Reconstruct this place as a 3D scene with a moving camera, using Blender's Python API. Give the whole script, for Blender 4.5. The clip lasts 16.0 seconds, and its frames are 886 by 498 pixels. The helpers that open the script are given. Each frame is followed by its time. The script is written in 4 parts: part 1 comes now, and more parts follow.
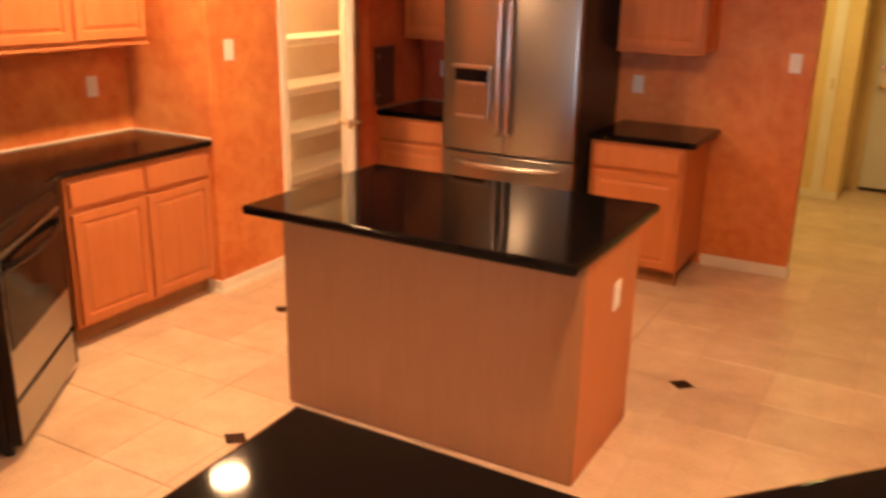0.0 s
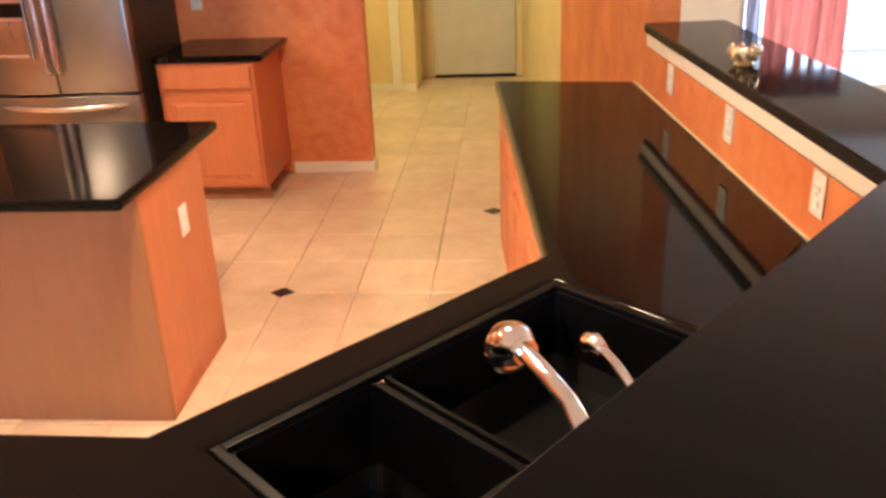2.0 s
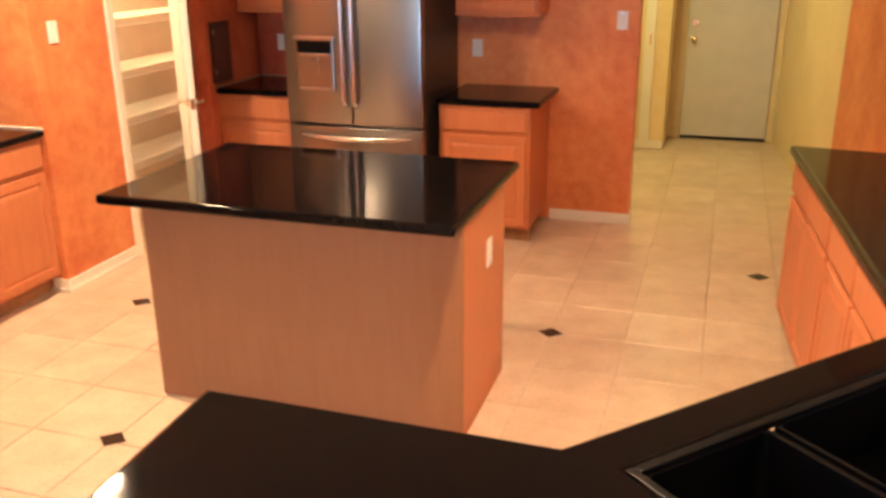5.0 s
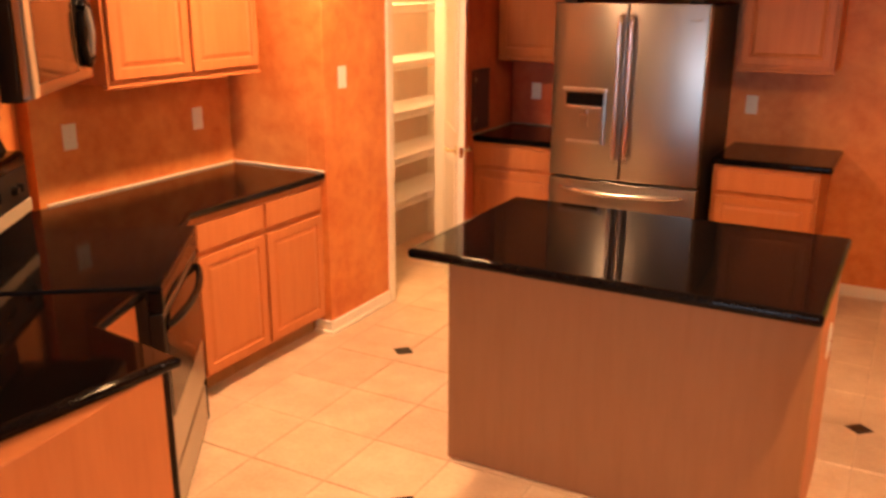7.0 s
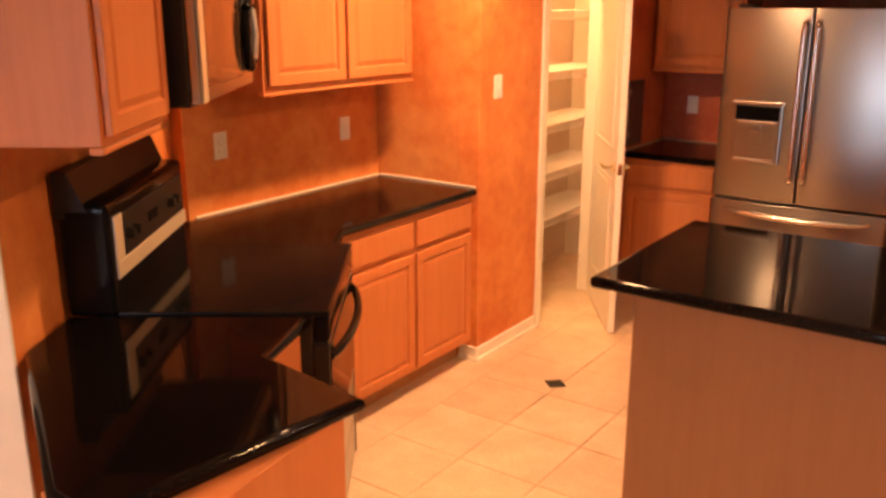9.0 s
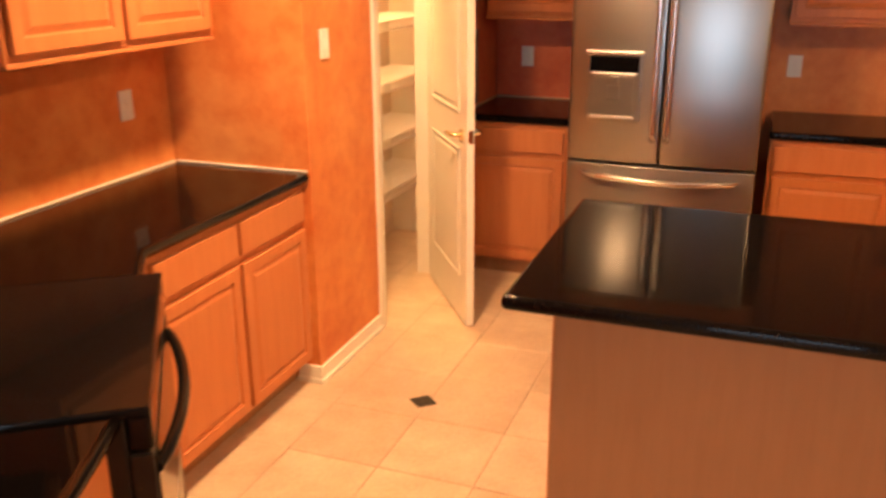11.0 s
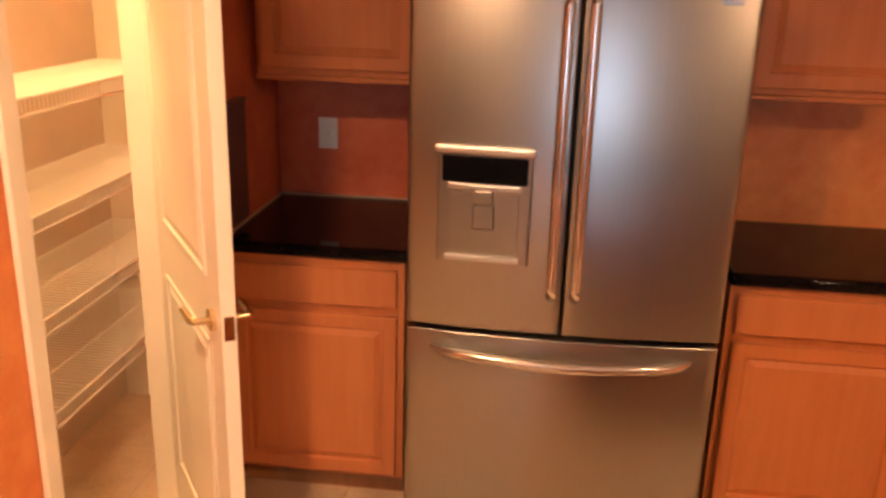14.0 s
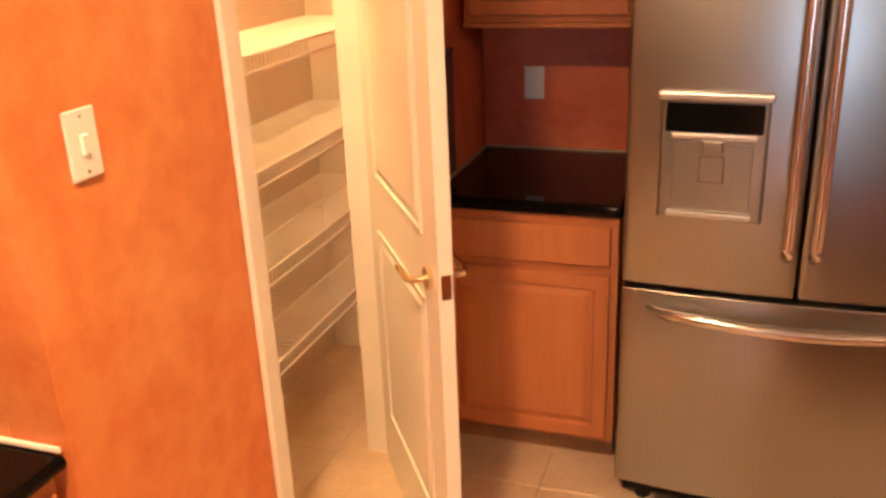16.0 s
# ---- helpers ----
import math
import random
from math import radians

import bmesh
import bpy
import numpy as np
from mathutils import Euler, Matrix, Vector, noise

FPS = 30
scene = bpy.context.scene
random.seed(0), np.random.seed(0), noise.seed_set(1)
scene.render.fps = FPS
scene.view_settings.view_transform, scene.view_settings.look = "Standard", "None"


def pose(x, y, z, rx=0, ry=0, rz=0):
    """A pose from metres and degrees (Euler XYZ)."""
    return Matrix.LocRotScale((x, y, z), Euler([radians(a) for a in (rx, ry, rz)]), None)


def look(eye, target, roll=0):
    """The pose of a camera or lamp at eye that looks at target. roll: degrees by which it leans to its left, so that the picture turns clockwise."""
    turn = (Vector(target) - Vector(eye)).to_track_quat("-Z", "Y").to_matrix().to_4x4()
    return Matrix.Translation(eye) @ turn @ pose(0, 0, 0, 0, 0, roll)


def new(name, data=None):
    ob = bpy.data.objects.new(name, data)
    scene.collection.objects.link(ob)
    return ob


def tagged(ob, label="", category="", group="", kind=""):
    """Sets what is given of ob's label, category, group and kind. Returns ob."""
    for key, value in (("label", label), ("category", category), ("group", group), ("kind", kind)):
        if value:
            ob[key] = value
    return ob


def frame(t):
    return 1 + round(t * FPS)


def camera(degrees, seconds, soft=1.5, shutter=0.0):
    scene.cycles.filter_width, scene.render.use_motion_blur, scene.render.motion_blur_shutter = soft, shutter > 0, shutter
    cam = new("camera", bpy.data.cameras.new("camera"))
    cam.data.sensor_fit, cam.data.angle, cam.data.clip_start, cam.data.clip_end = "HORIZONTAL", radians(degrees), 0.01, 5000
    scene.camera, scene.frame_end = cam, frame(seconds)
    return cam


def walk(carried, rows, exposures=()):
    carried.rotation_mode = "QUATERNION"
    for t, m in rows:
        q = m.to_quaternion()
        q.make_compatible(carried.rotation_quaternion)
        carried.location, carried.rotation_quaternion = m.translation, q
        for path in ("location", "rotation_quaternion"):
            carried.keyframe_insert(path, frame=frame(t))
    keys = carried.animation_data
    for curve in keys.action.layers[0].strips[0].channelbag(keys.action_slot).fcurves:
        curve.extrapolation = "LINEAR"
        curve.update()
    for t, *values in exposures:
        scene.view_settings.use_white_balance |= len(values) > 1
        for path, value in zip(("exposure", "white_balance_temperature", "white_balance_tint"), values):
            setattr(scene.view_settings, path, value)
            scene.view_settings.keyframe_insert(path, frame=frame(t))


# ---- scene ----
cam = camera(54.0, 16.0, soft=3.0, shutter=0.4)
PATH = [
    (0, (2.752, -5.69, 1.842), (1.825, -4.026, 1.233), 1.1),
    (0.5, (2.86, -5.722, 1.876), (2.181, -3.966, 1.202), 0.2),
    (1, (2.929, -5.658, 1.844), (2.463, -3.85, 1.128), -1.2),
    (1.5, (3.007, -5.612, 1.82), (2.717, -3.783, 1.064), -2.1),
    (2, (3.062, -5.589, 1.81), (2.894, -3.757, 1.027), -2.4),
    (2.5, (3.08, -5.595, 1.807), (2.953, -3.76, 1.022), -2.2),
    (3, (3.07, -5.6, 1.813), (2.901, -3.761, 1.047), -1.5),
    (3.5, (3.034, -5.615, 1.813), (2.735, -3.778, 1.082), -1.5),
    (4, (2.982, -5.622, 1.812), (2.556, -3.799, 1.108), -1.5),
    (4.5, (2.851, -5.7, 1.825), (2.334, -3.894, 1.138), -0.8),
    (5, (2.63, -5.769, 1.823), (2.053, -3.973, 1.159), -0.5),
    (5.2, (2.563, -5.782, 1.806), (1.953, -3.991, 1.158), -0.6),
    (7.5, (1.786, -5.771, 1.861), (0.803, -4.117, 1.314), 0.5),
    (8, (1.653, -5.715, 1.827), (0.58, -4.104, 1.322), 0.6),
    (8.2, (1.666, -5.69, 1.827), (0.544, -4.112, 1.328), 0.6),
    (10.3, (1.152, -5.446, 1.728), (0.214, -3.797, 1.094), -1.3),
    (10.5, (1.094, -5.346, 1.742), (0.235, -3.657, 1.099), -0.9),
    (11, (0.934, -5.05, 1.737), (0.266, -3.279, 1.091), -0.3),
    (11.5, (0.821, -4.692, 1.803), (0.319, -2.873, 1.141), 0.3),
    (12, (0.65, -4.32, 1.798), (0.346, -2.455, 1.147), 1.0),
    (12.5, (0.605, -3.937, 1.76), (0.386, -2.05, 1.136), 1.4),
    (13, (0.605, -3.566, 1.771), (0.379, -1.681, 1.143), 1.0),
    (13.5, (0.496, -3.308, 1.754), (0.29, -1.416, 1.139), 1.2),
    (14, (0.385, -3.149, 1.742), (0.161, -1.257, 1.134), 1.6),
    (14.5, (0.304, -3.101, 1.747), (-0.026, -1.231, 1.121), 1.5),
    (15, (0.236, -3.057, 1.736), (-0.238, -1.23, 1.074), 0.4),
    (15.5, (0.264, -3.058, 1.734), (-0.336, -1.281, 1.038), -1.0),
    (16, (0.28, -3.065, 1.721), (-0.344, -1.303, 1.01), -2.4),
]
EXPOSURES = [
    (0, -0.2, 6400, 17), (0.5, 0.0, 5100, 6), (1.5, 0.4, 4900, 4), (2.5, 0.5, 4500, 0), (3.5, 0.3, 4700, 3), (4.5, 0.3, 4700, 1), (5, 0.25, 4900, 2),
    (7.5, -0.18, 7000, 27), (10.5, -0.12, 6800, 20), (11.5, -0.02, 5700, 6), (12.2, 0.0, 5300, 6), (13, -0.06, 6100, 18), (14.5, -0.26, 6200, 16), (16, -0.18, 6000, 12),
]
walk(cam, [(t, look(eye, target, roll)) for t, eye, target, roll in PATH], EXPOSURES)

# ---------- light ----------
world = bpy.data.worlds.new("world")
scene.world = world
world.use_nodes = True
wt = world.node_tree
sky = wt.nodes.new("ShaderNodeTexSky")
sky.sky_type = "NISHITA"
sky.sun_disc = False
sky.sun_elevation = radians(40)
sky.sun_rotation = radians(200)
wt.links.new(sky.outputs[0], wt.nodes["Background"].inputs[0])
wt.nodes["Background"].inputs[1].default_value = 0.06
scene.view_settings.exposure = 0.0

WARM = (1.0, 0.56, 0.25)
HALL = (1.0, 0.76, 0.24)
DAY = (0.70, 0.84, 1.0)


def area_light(name, m, w, h, power, colour, shape="RECTANGLE"):
    d = bpy.data.lights.new(name, "AREA")
    d.shape, d.size, d.energy, d.color = shape, w, power, colour
    if shape in ("RECTANGLE", "ELLIPSE"):
        d.size_y = h
    ob = new(name, d)
    ob.matrix_world = m
    return ob


# ---------- materials ----------
def material(name):
    m = bpy.data.materials.new(name)
    m.use_nodes = True
    nt = m.node_tree
    return m, nt, nt.nodes["Principled BSDF"]


def coords(nt, scale=(1, 1, 1), object_space=True):
    tc = nt.nodes.new("ShaderNodeTexCoord")
    mp = nt.nodes.new("ShaderNodeMapping")
    mp.inputs["Scale"].default_value = scale
    nt.links.new(tc.outputs["Object" if object_space else "Generated"], mp.inputs[0])
    return mp.outputs[0]


def noise_tex(nt, vec, scale, detail=4, rough=0.55):
    n = nt.nodes.new("ShaderNodeTexNoise")
    n.inputs["Scale"].default_value, n.inputs["Detail"].default_value, n.inputs["Roughness"].default_value = scale, detail, rough
    nt.links.new(vec, n.inputs["Vector"])
    return n.outputs[0]


def ramp(nt, fac, stops):
    r = nt.nodes.new("ShaderNodeValToRGB")
    el = r.color_ramp.elements
    while len(el) < len(stops):
        el.new(0.5)
    for e, (p, c) in zip(el, stops):
        e.position, e.color = p, (*c, 1)
    nt.links.new(fac, r.inputs[0])
    return r.outputs[0]


def mix(nt, fac, a, b, mode="MIX"):
    n = nt.nodes.new("ShaderNodeMix")
    n.data_type, n.blend_type = "RGBA", mode
    for v, s in ((fac, n.inputs[0]), (a, n.inputs[6]), (b, n.inputs[7])):
        if hasattr(v, "links"):
            nt.links.new(v, s)
        else:
            s.default_value = v if isinstance(v, (int, float)) else (*v, 1)
    return n.outputs[2]


def bump(nt, bsdf, height, strength=0.2, distance=0.01):
    b = nt.nodes.new("ShaderNodeBump")
    b.inputs["Strength"].default_value, b.inputs["Distance"].default_value = strength, distance
    nt.links.new(height, b.inputs["Height"])
    nt.links.new(b.outputs[0], bsdf.inputs["Normal"])


def rough_from(nt, bsdf, fac, lo, hi):
    r = nt.nodes.new("ShaderNodeMapRange")
    r.inputs[3].default_value, r.inputs[4].default_value = lo, hi
    nt.links.new(fac, r.inputs[0])
    nt.links.new(r.outputs[0], bsdf.inputs["Roughness"])


def plain(name, colour, rough=0.5, metal=0.0, var=0.08, scale=6.0, bumps=0.05, gloss=0.5):
    m, nt, b = material(name)
    b.inputs["Specular IOR Level"].default_value = gloss
    v = coords(nt)
    n = noise_tex(nt, v, scale, 5)
    n2 = noise_tex(nt, v, scale * 14, 3)
    dark = tuple(c * (1 - var) for c in colour)
    lite = tuple(min(1, c * (1 + var)) for c in colour)
    nt.links.new(ramp(nt, n, [(0.3, dark), (0.7, lite)]), b.inputs["Base Color"])
    b.inputs["Metallic"].default_value = metal
    rough_from(nt, b, n, max(0.02, rough * 0.85), min(1, rough * 1.15))
    if bumps:
        bump(nt, b, n2, bumps, 0.004)
    return m


def paint_sponged(name, base, deep, pale):
    """Sponged wall paint: soft mottling in clouds, with fine orange-peel relief."""
    m, nt, b = material(name)
    v = coords(nt)
    clouds = noise_tex(nt, v, 2.6, 6, 0.62)
    dabs = noise_tex(nt, v, 11, 5, 0.6)
    c1 = ramp(nt, clouds, [(0.34, deep), (0.5, base), (0.68, pale)])
    c2 = ramp(nt, dabs, [(0.35, deep), (0.6, pale)])
    nt.links.new(mix(nt, 0.35, c1, c2), b.inputs["Base Color"])
    rough_from(nt, b, dabs, 0.42, 0.62)
    bump(nt, b, noise_tex(nt, v, 180, 2), 0.12, 0.002)
    return m


def wood(name, pale, dark, rough=0.46):
    m, nt, b = material(name)
    oi = nt.nodes.new("ShaderNodeObjectInfo")
    tc = nt.nodes.new("ShaderNodeTexCoord")
    off = nt.nodes.new("ShaderNodeVectorMath")
    off.operation = "MULTIPLY_ADD"
    comb = nt.nodes.new("ShaderNodeCombineXYZ")
    for k in range(3):
        nt.links.new(oi.outputs["Random"], comb.inputs[k])
    nt.links.new(comb.outputs[0], off.inputs[0])
    off.inputs[1].default_value = (17, 13, 11)
    nt.links.new(tc.outputs["Object"], off.inputs[2])
    mp = nt.nodes.new("ShaderNodeMapping")
    mp.inputs["Scale"].default_value = (9, 9, 0.9)
    nt.links.new(off.outputs[0], mp.inputs[0])
    grain = noise_tex(nt, mp.outputs[0], 3.2, 6, 0.6)
    mp2 = nt.nodes.new("ShaderNodeMapping")
    mp2.inputs["Scale"].default_value = (60, 60, 2.5)
    nt.links.new(off.outputs[0], mp2.inputs[0])
    fine = noise_tex(nt, mp2.outputs[0], 4, 3, 0.5)
    broad = noise_tex(nt, off.outputs[0], 2.2, 3)
    c1 = ramp(nt, grain, [(0.3, dark), (0.62, pale)])
    c2 = mix(nt, 0.07, c1, ramp(nt, fine, [(0.35, dark), (0.65, pale)]))
    lo = tuple(c * 0.86 for c in pale)
    nt.links.new(mix(nt, 0.3, c2, ramp(nt, broad, [(0.3, lo), (0.7, pale)])), b.inputs["Base Color"])
    rough_from(nt, b, grain, rough * 0.85, rough * 1.2)
    bump(nt, b, fine, 0.03, 0.001)
    b.inputs["Coat Weight"].default_value = 0.06
    b.inputs["Specular IOR Level"].default_value = 0.3
    b.inputs["Coat Roughness"].default_value = 0.25
    return m


def granite(name):
    m, nt, b = material(name)
    v = coords(nt)
    vor = nt.nodes.new("ShaderNodeTexVoronoi")
    vor.inputs["Scale"].default_value = 210
    nt.links.new(v, vor.inputs["Vector"])
    n = noise_tex(nt, v, 60, 4)
    flecks = ramp(nt, vor.outputs["Distance"], [(0.03, (0.022, 0.016, 0.014)), (0.14, (0.0035, 0.0028, 0.0028))])
    clouds = ramp(nt, n, [(0.4, (0.003, 0.0025, 0.0025)), (0.75, (0.008, 0.006, 0.006))])
    nt.links.new(mix(nt, 0.5, flecks, clouds), b.inputs["Base Color"])
    smudge = noise_tex(nt, v, 5, 5)
    rough_from(nt, b, smudge, 0.03, 0.09)
    b.inputs["Specular IOR Level"].default_value = 0.13
    return m


def brushed(name, colour, rough, across=(400, 400, 4)):
    m, nt, b = material(name)
    fine = noise_tex(nt, coords(nt, across), 1.0, 3, 0.5)
    broad = noise_tex(nt, coords(nt), 3, 4)
    dark = tuple(c * 0.93 for c in colour)
    c = ramp(nt, fine, [(0.3, dark), (0.7, colour)])
    nt.links.new(mix(nt, 0.3, c, ramp(nt, broad, [(0.3, dark), (0.7, colour)])), b.inputs["Base Color"])
    b.inputs["Metallic"].default_value = 1.0
    rough_from(nt, b, broad, rough * 0.94, rough * 1.06)
    tangent = nt.nodes.new("ShaderNodeTangent")
    tangent.direction_type, tangent.axis = "RADIAL", "Z"
    nt.links.new(tangent.outputs[0], b.inputs["Tangent"])
    b.inputs["Anisotropic"].default_value = 0.55
    b.inputs["Anisotropic Rotation"].default_value = 0.25
    return m


def floor_tile(name):
    m, nt, b = material(name)
    oi = nt.nodes.new("ShaderNodeObjectInfo")
    geo = nt.nodes.new("ShaderNodeNewGeometry")
    v = coords(nt)
    world_v = geo.outputs["Position"]
    clouds = noise_tex(nt, world_v, 5.5, 6, 0.6)
    fine = noise_tex(nt, world_v, 60, 4)
    c = ramp(nt, clouds, [(0.3, (0.56, 0.40, 0.26)), (0.55, (0.68, 0.52, 0.36)), (0.75, (0.76, 0.62, 0.46))])
    c = mix(nt, 0.25, c, ramp(nt, fine, [(0.35, (0.50, 0.36, 0.24)), (0.65, (0.76, 0.62, 0.46))]))
    tint = ramp(nt, oi.outputs["Random"], [(0.0, (0.88, 0.86, 0.84)), (1.0, (1.0, 1.0, 1.0))])
    nt.links.new(mix(nt, 1.0, c, tint, "MULTIPLY"), b.inputs["Base Color"])
    rough_from(nt, b, fine, 0.28, 0.45)
    bump(nt, b, clouds, 0.1, 0.004)
    return m


def glass(name):
    m, nt, b = material(name)
    b.inputs["Transmission Weight"].default_value = 1.0
    b.inputs["Roughness"].default_value = 0.0
    b.inputs["IOR"].default_value = 1.05
    return m


def cloth(name, colour):
    """Thin woven cloth that lets part of the light through."""
    m, nt, b = material(name)
    v = coords(nt, (1, 1, 0.15))
    n = noise_tex(nt, v, 30, 4)
    c = ramp(nt, n, [(0.3, tuple(k * 0.8 for k in colour)), (0.7, colour)])
    nt.links.new(c, b.inputs["Base Color"])
    b.inputs["Roughness"].default_value = 0.9
    tr = nt.nodes.new("ShaderNodeBsdfTranslucent")
    nt.links.new(c, tr.inputs[0])
    mx = nt.nodes.new("ShaderNodeMixShader")
    mx.inputs[0].default_value = 0.45
    nt.links.new(b.outputs[0], mx.inputs[1])
    nt.links.new(tr.outputs[0], mx.inputs[2])
    nt.links.new(mx.outputs[0], nt.nodes["Material Output"].inputs[0])
    return m


def glow(name, colour, strength):
    m, nt, b = material(name)
    b.inputs["Emission Color"].default_value = (*colour, 1)
    b.inputs["Emission Strength"].default_value = strength
    return m


ORANGE = paint_sponged("orange_paint", (0.66, 0.215, 0.056), (0.55, 0.138, 0.031), (0.77, 0.33, 0.105))
# The orange wall paint again, with red bounced light mixed into its colour.
REDBOUNCE = paint_sponged("orange_paint_red_bounce", (0.62, 0.135, 0.05), (0.52, 0.085, 0.03), (0.70, 0.20, 0.085))
YELLOW = paint_sponged("hall_paint", (0.74, 0.60, 0.30), (0.70, 0.55, 0.26), (0.78, 0.64, 0.34))
CREAM = plain("cream_paint", (0.74, 0.69, 0.58), 0.6, var=0.04)
WHITE = plain("white_trim", (0.80, 0.76, 0.66), 0.4, var=0.03)
CEIL = plain("ceiling_paint", (0.82, 0.80, 0.75), 0.8, var=0.03, bumps=0.2)
WIRE = plain("white_wire_coating", (0.84, 0.82, 0.76), 0.35, var=0.03, bumps=0)
WOOD = wood("honey_maple", (0.565, 0.208, 0.074), (0.485, 0.160, 0.052))
WOODDARK = wood("toe_kick_wood", (0.36, 0.19, 0.085), (0.27, 0.13, 0.055), 0.5)
ISLAND = wood("island_panel", (0.35, 0.172, 0.072), (0.31, 0.146, 0.058), 0.5)
GRANITE = granite("black_granite")
EDGE = plain("honed_granite", (0.012, 0.010, 0.010), 0.5, var=0.3, scale=60, bumps=0.1, gloss=0.3)
STEEL = brushed("stainless", (0.385, 0.38, 0.36), 0.29)
STEELB = brushed("stainless_bright", (0.62, 0.63, 0.65), 0.30)
TRIMPALE = plain("pale_satin_trim", (0.62, 0.54, 0.40), 0.38, 0.35, var=0.05)
HANDLE = plain("satin_handle", (0.71, 0.70, 0.69), 0.2, 0.95, var=0.04, bumps=0)
CHROME = plain("chrome", (0.86, 0.85, 0.83), 0.07, 1.0, var=0.02, bumps=0)
BRASS = plain("satin_brass", (0.80, 0.66, 0.40), 0.2, 1.0, var=0.03, bumps=0)
GOLD = plain("gold_glass", (0.86, 0.66, 0.36), 0.14, 0.7, var=0.05, bumps=0)
BLACK = plain("black_enamel", (0.006, 0.006, 0.0065), 0.08, var=0.2, bumps=0, gloss=0.1)
BLACKP = plain("black_plastic", (0.012, 0.011, 0.011), 0.42, var=0.2, gloss=0.25)
SIDE = plain("fridge_side", (0.035, 0.03, 0.03), 0.45, var=0.15)
SINKM = plain("black_composite", (0.0035, 0.0035, 0.004), 0.34, var=0.25, gloss=0.12)
TILE = floor_tile("beige_tile")
GROUT = plain("grout", (0.55, 0.42, 0.29), 0.9, var=0.15, scale=20)
INSERT = plain("black_insert", (0.02, 0.017, 0.015), 0.25, var=0.2)
MAUVE = plain("dark_brown_lacquer", (0.085, 0.035, 0.030), 0.4, var=0.2)
PLATE = plain("white_plastic", (0.80, 0.78, 0.72), 0.35, var=0.02)
DOORGREY = plain("hall_door_paint", (0.60, 0.56, 0.47), 0.45, var=0.05)
CURTAIN = cloth("red_curtain", (0.52, 0.17, 0.12))
SHEER = cloth("blue_grey_curtain", (0.56, 0.52, 0.58))
PANE = glass("pane")
GLAZE = plain("smoked_glass", (0.10, 0.06, 0.035), 0.08, 0.6, var=0.1, bumps=0)


# ---------- mesh helpers ----------
def box_in(bm, lo, hi, bevel=0.0, seg=1):
    r = bmesh.ops.create_cube(bm, size=1.0)
    vs = r["verts"]
    lo, hi = Vector(lo), Vector(hi)
    for v in vs:
        v.co = Vector(((v.co.x + 0.5) * (hi.x - lo.x) + lo.x, (v.co.y + 0.5) * (hi.y - lo.y) + lo.y, (v.co.z + 0.5) * (hi.z - lo.z) + lo.z))
    if bevel:
        es = list({e for v in vs for e in v.link_edges})
        bmesh.ops.bevel(bm, geom=es, offset=bevel, segments=seg, profile=0.6, affect="EDGES")


def box(lo, hi, bevel=0.0, seg=1):
    bm = bmesh.new()
    box_in(bm, lo, hi, bevel, seg)
    return bm


def tube(points, radius, sides=12, closed_ends=True):
    """A round bar along a line of points."""
    bm = bmesh.new()
    pts = [Vector(p) for p in points]
    rings = []
    radii = radius if isinstance(radius, (list, tuple)) else [radius] * len(pts)
    for i, p in enumerate(pts):
        d = (pts[min(i + 1, len(pts) - 1)] - pts[max(i - 1, 0)]).normalized()
        ref = Vector((0, 0, 1)) if abs(d.z) < 0.9 else Vector((1, 0, 0))
        a = d.cross(ref).normalized()
        b = d.cross(a).normalized()
        rings.append([bm.verts.new(p + radii[i] * (math.cos(k / sides * math.tau) * a + math.sin(k / sides * math.tau) * b)) for k in range(sides)])
    for r0, r1 in zip(rings, rings[1:]):
        for k in range(sides):
            bm.faces.new((r0[k], r0[(k + 1) % sides], r1[(k + 1) % sides], r1[k]))
    if closed_ends:
        bm.faces.new(rings[0][::-1])
        bm.faces.new(rings[-1])
    bmesh.ops.recalc_face_normals(bm, faces=bm.faces)
    return bm


def slab(outline, z0, z1, bevel=0.0, seg=2):
    """A flat slab with the given outline, its edges eased."""
    bm = bmesh.new()
    f = bm.faces.new([bm.verts.new((x, y, z0)) for x, y in outline])
    r = bmesh.ops.extrude_face_region(bm, geom=[f])
    for v in (g for g in r["geom"] if isinstance(g, bmesh.types.BMVert)):
        v.co.z = z1
    bmesh.ops.recalc_face_normals(bm, faces=bm.faces)
    if bevel:
        es = [e for e in bm.edges if abs(e.verts[0].co.z - e.verts[1].co.z) < 1e-6]
        bmesh.ops.bevel(bm, geom=es, offset=bevel, segments=seg, profile=0.5, affect="EDGES")
    return bm


def mesh_object(name, bm, mat, smooth=False):
    me = bpy.data.meshes.new(name)
    bm.to_mesh(me)
    bm.free()
    me.materials.append(mat)
    if smooth:
        me.set_sharp_from_angle(angle=radians(38))
        for p in me.polygons:
            p.use_smooth = p.area < 0.03 or smooth == "curved"
    return new(name, me)


def part(name, bm, mat, parent, label="", smooth=False, m=None):
    ob = mesh_object(name, bm, mat, smooth)
    ob.parent = parent
    if m is not None:
        ob.matrix_basis = m
    if label:
        ob["label"] = label
    return ob


def thing(name, m, label, category, group="", kind=""):
    ob = new(name)
    ob.empty_display_size = 0.1
    ob.matrix_basis = m
    return tagged(ob, label, category, group, kind)


def solid(name, bm, mat, label, category, kind="", group="", smooth=False):
    return tagged(mesh_object(name, bm, mat, smooth), label, category, group, kind)


def structure(name, bm, mat, label, category="wall"):
    return solid(name, bm, mat, label, category, "structure")


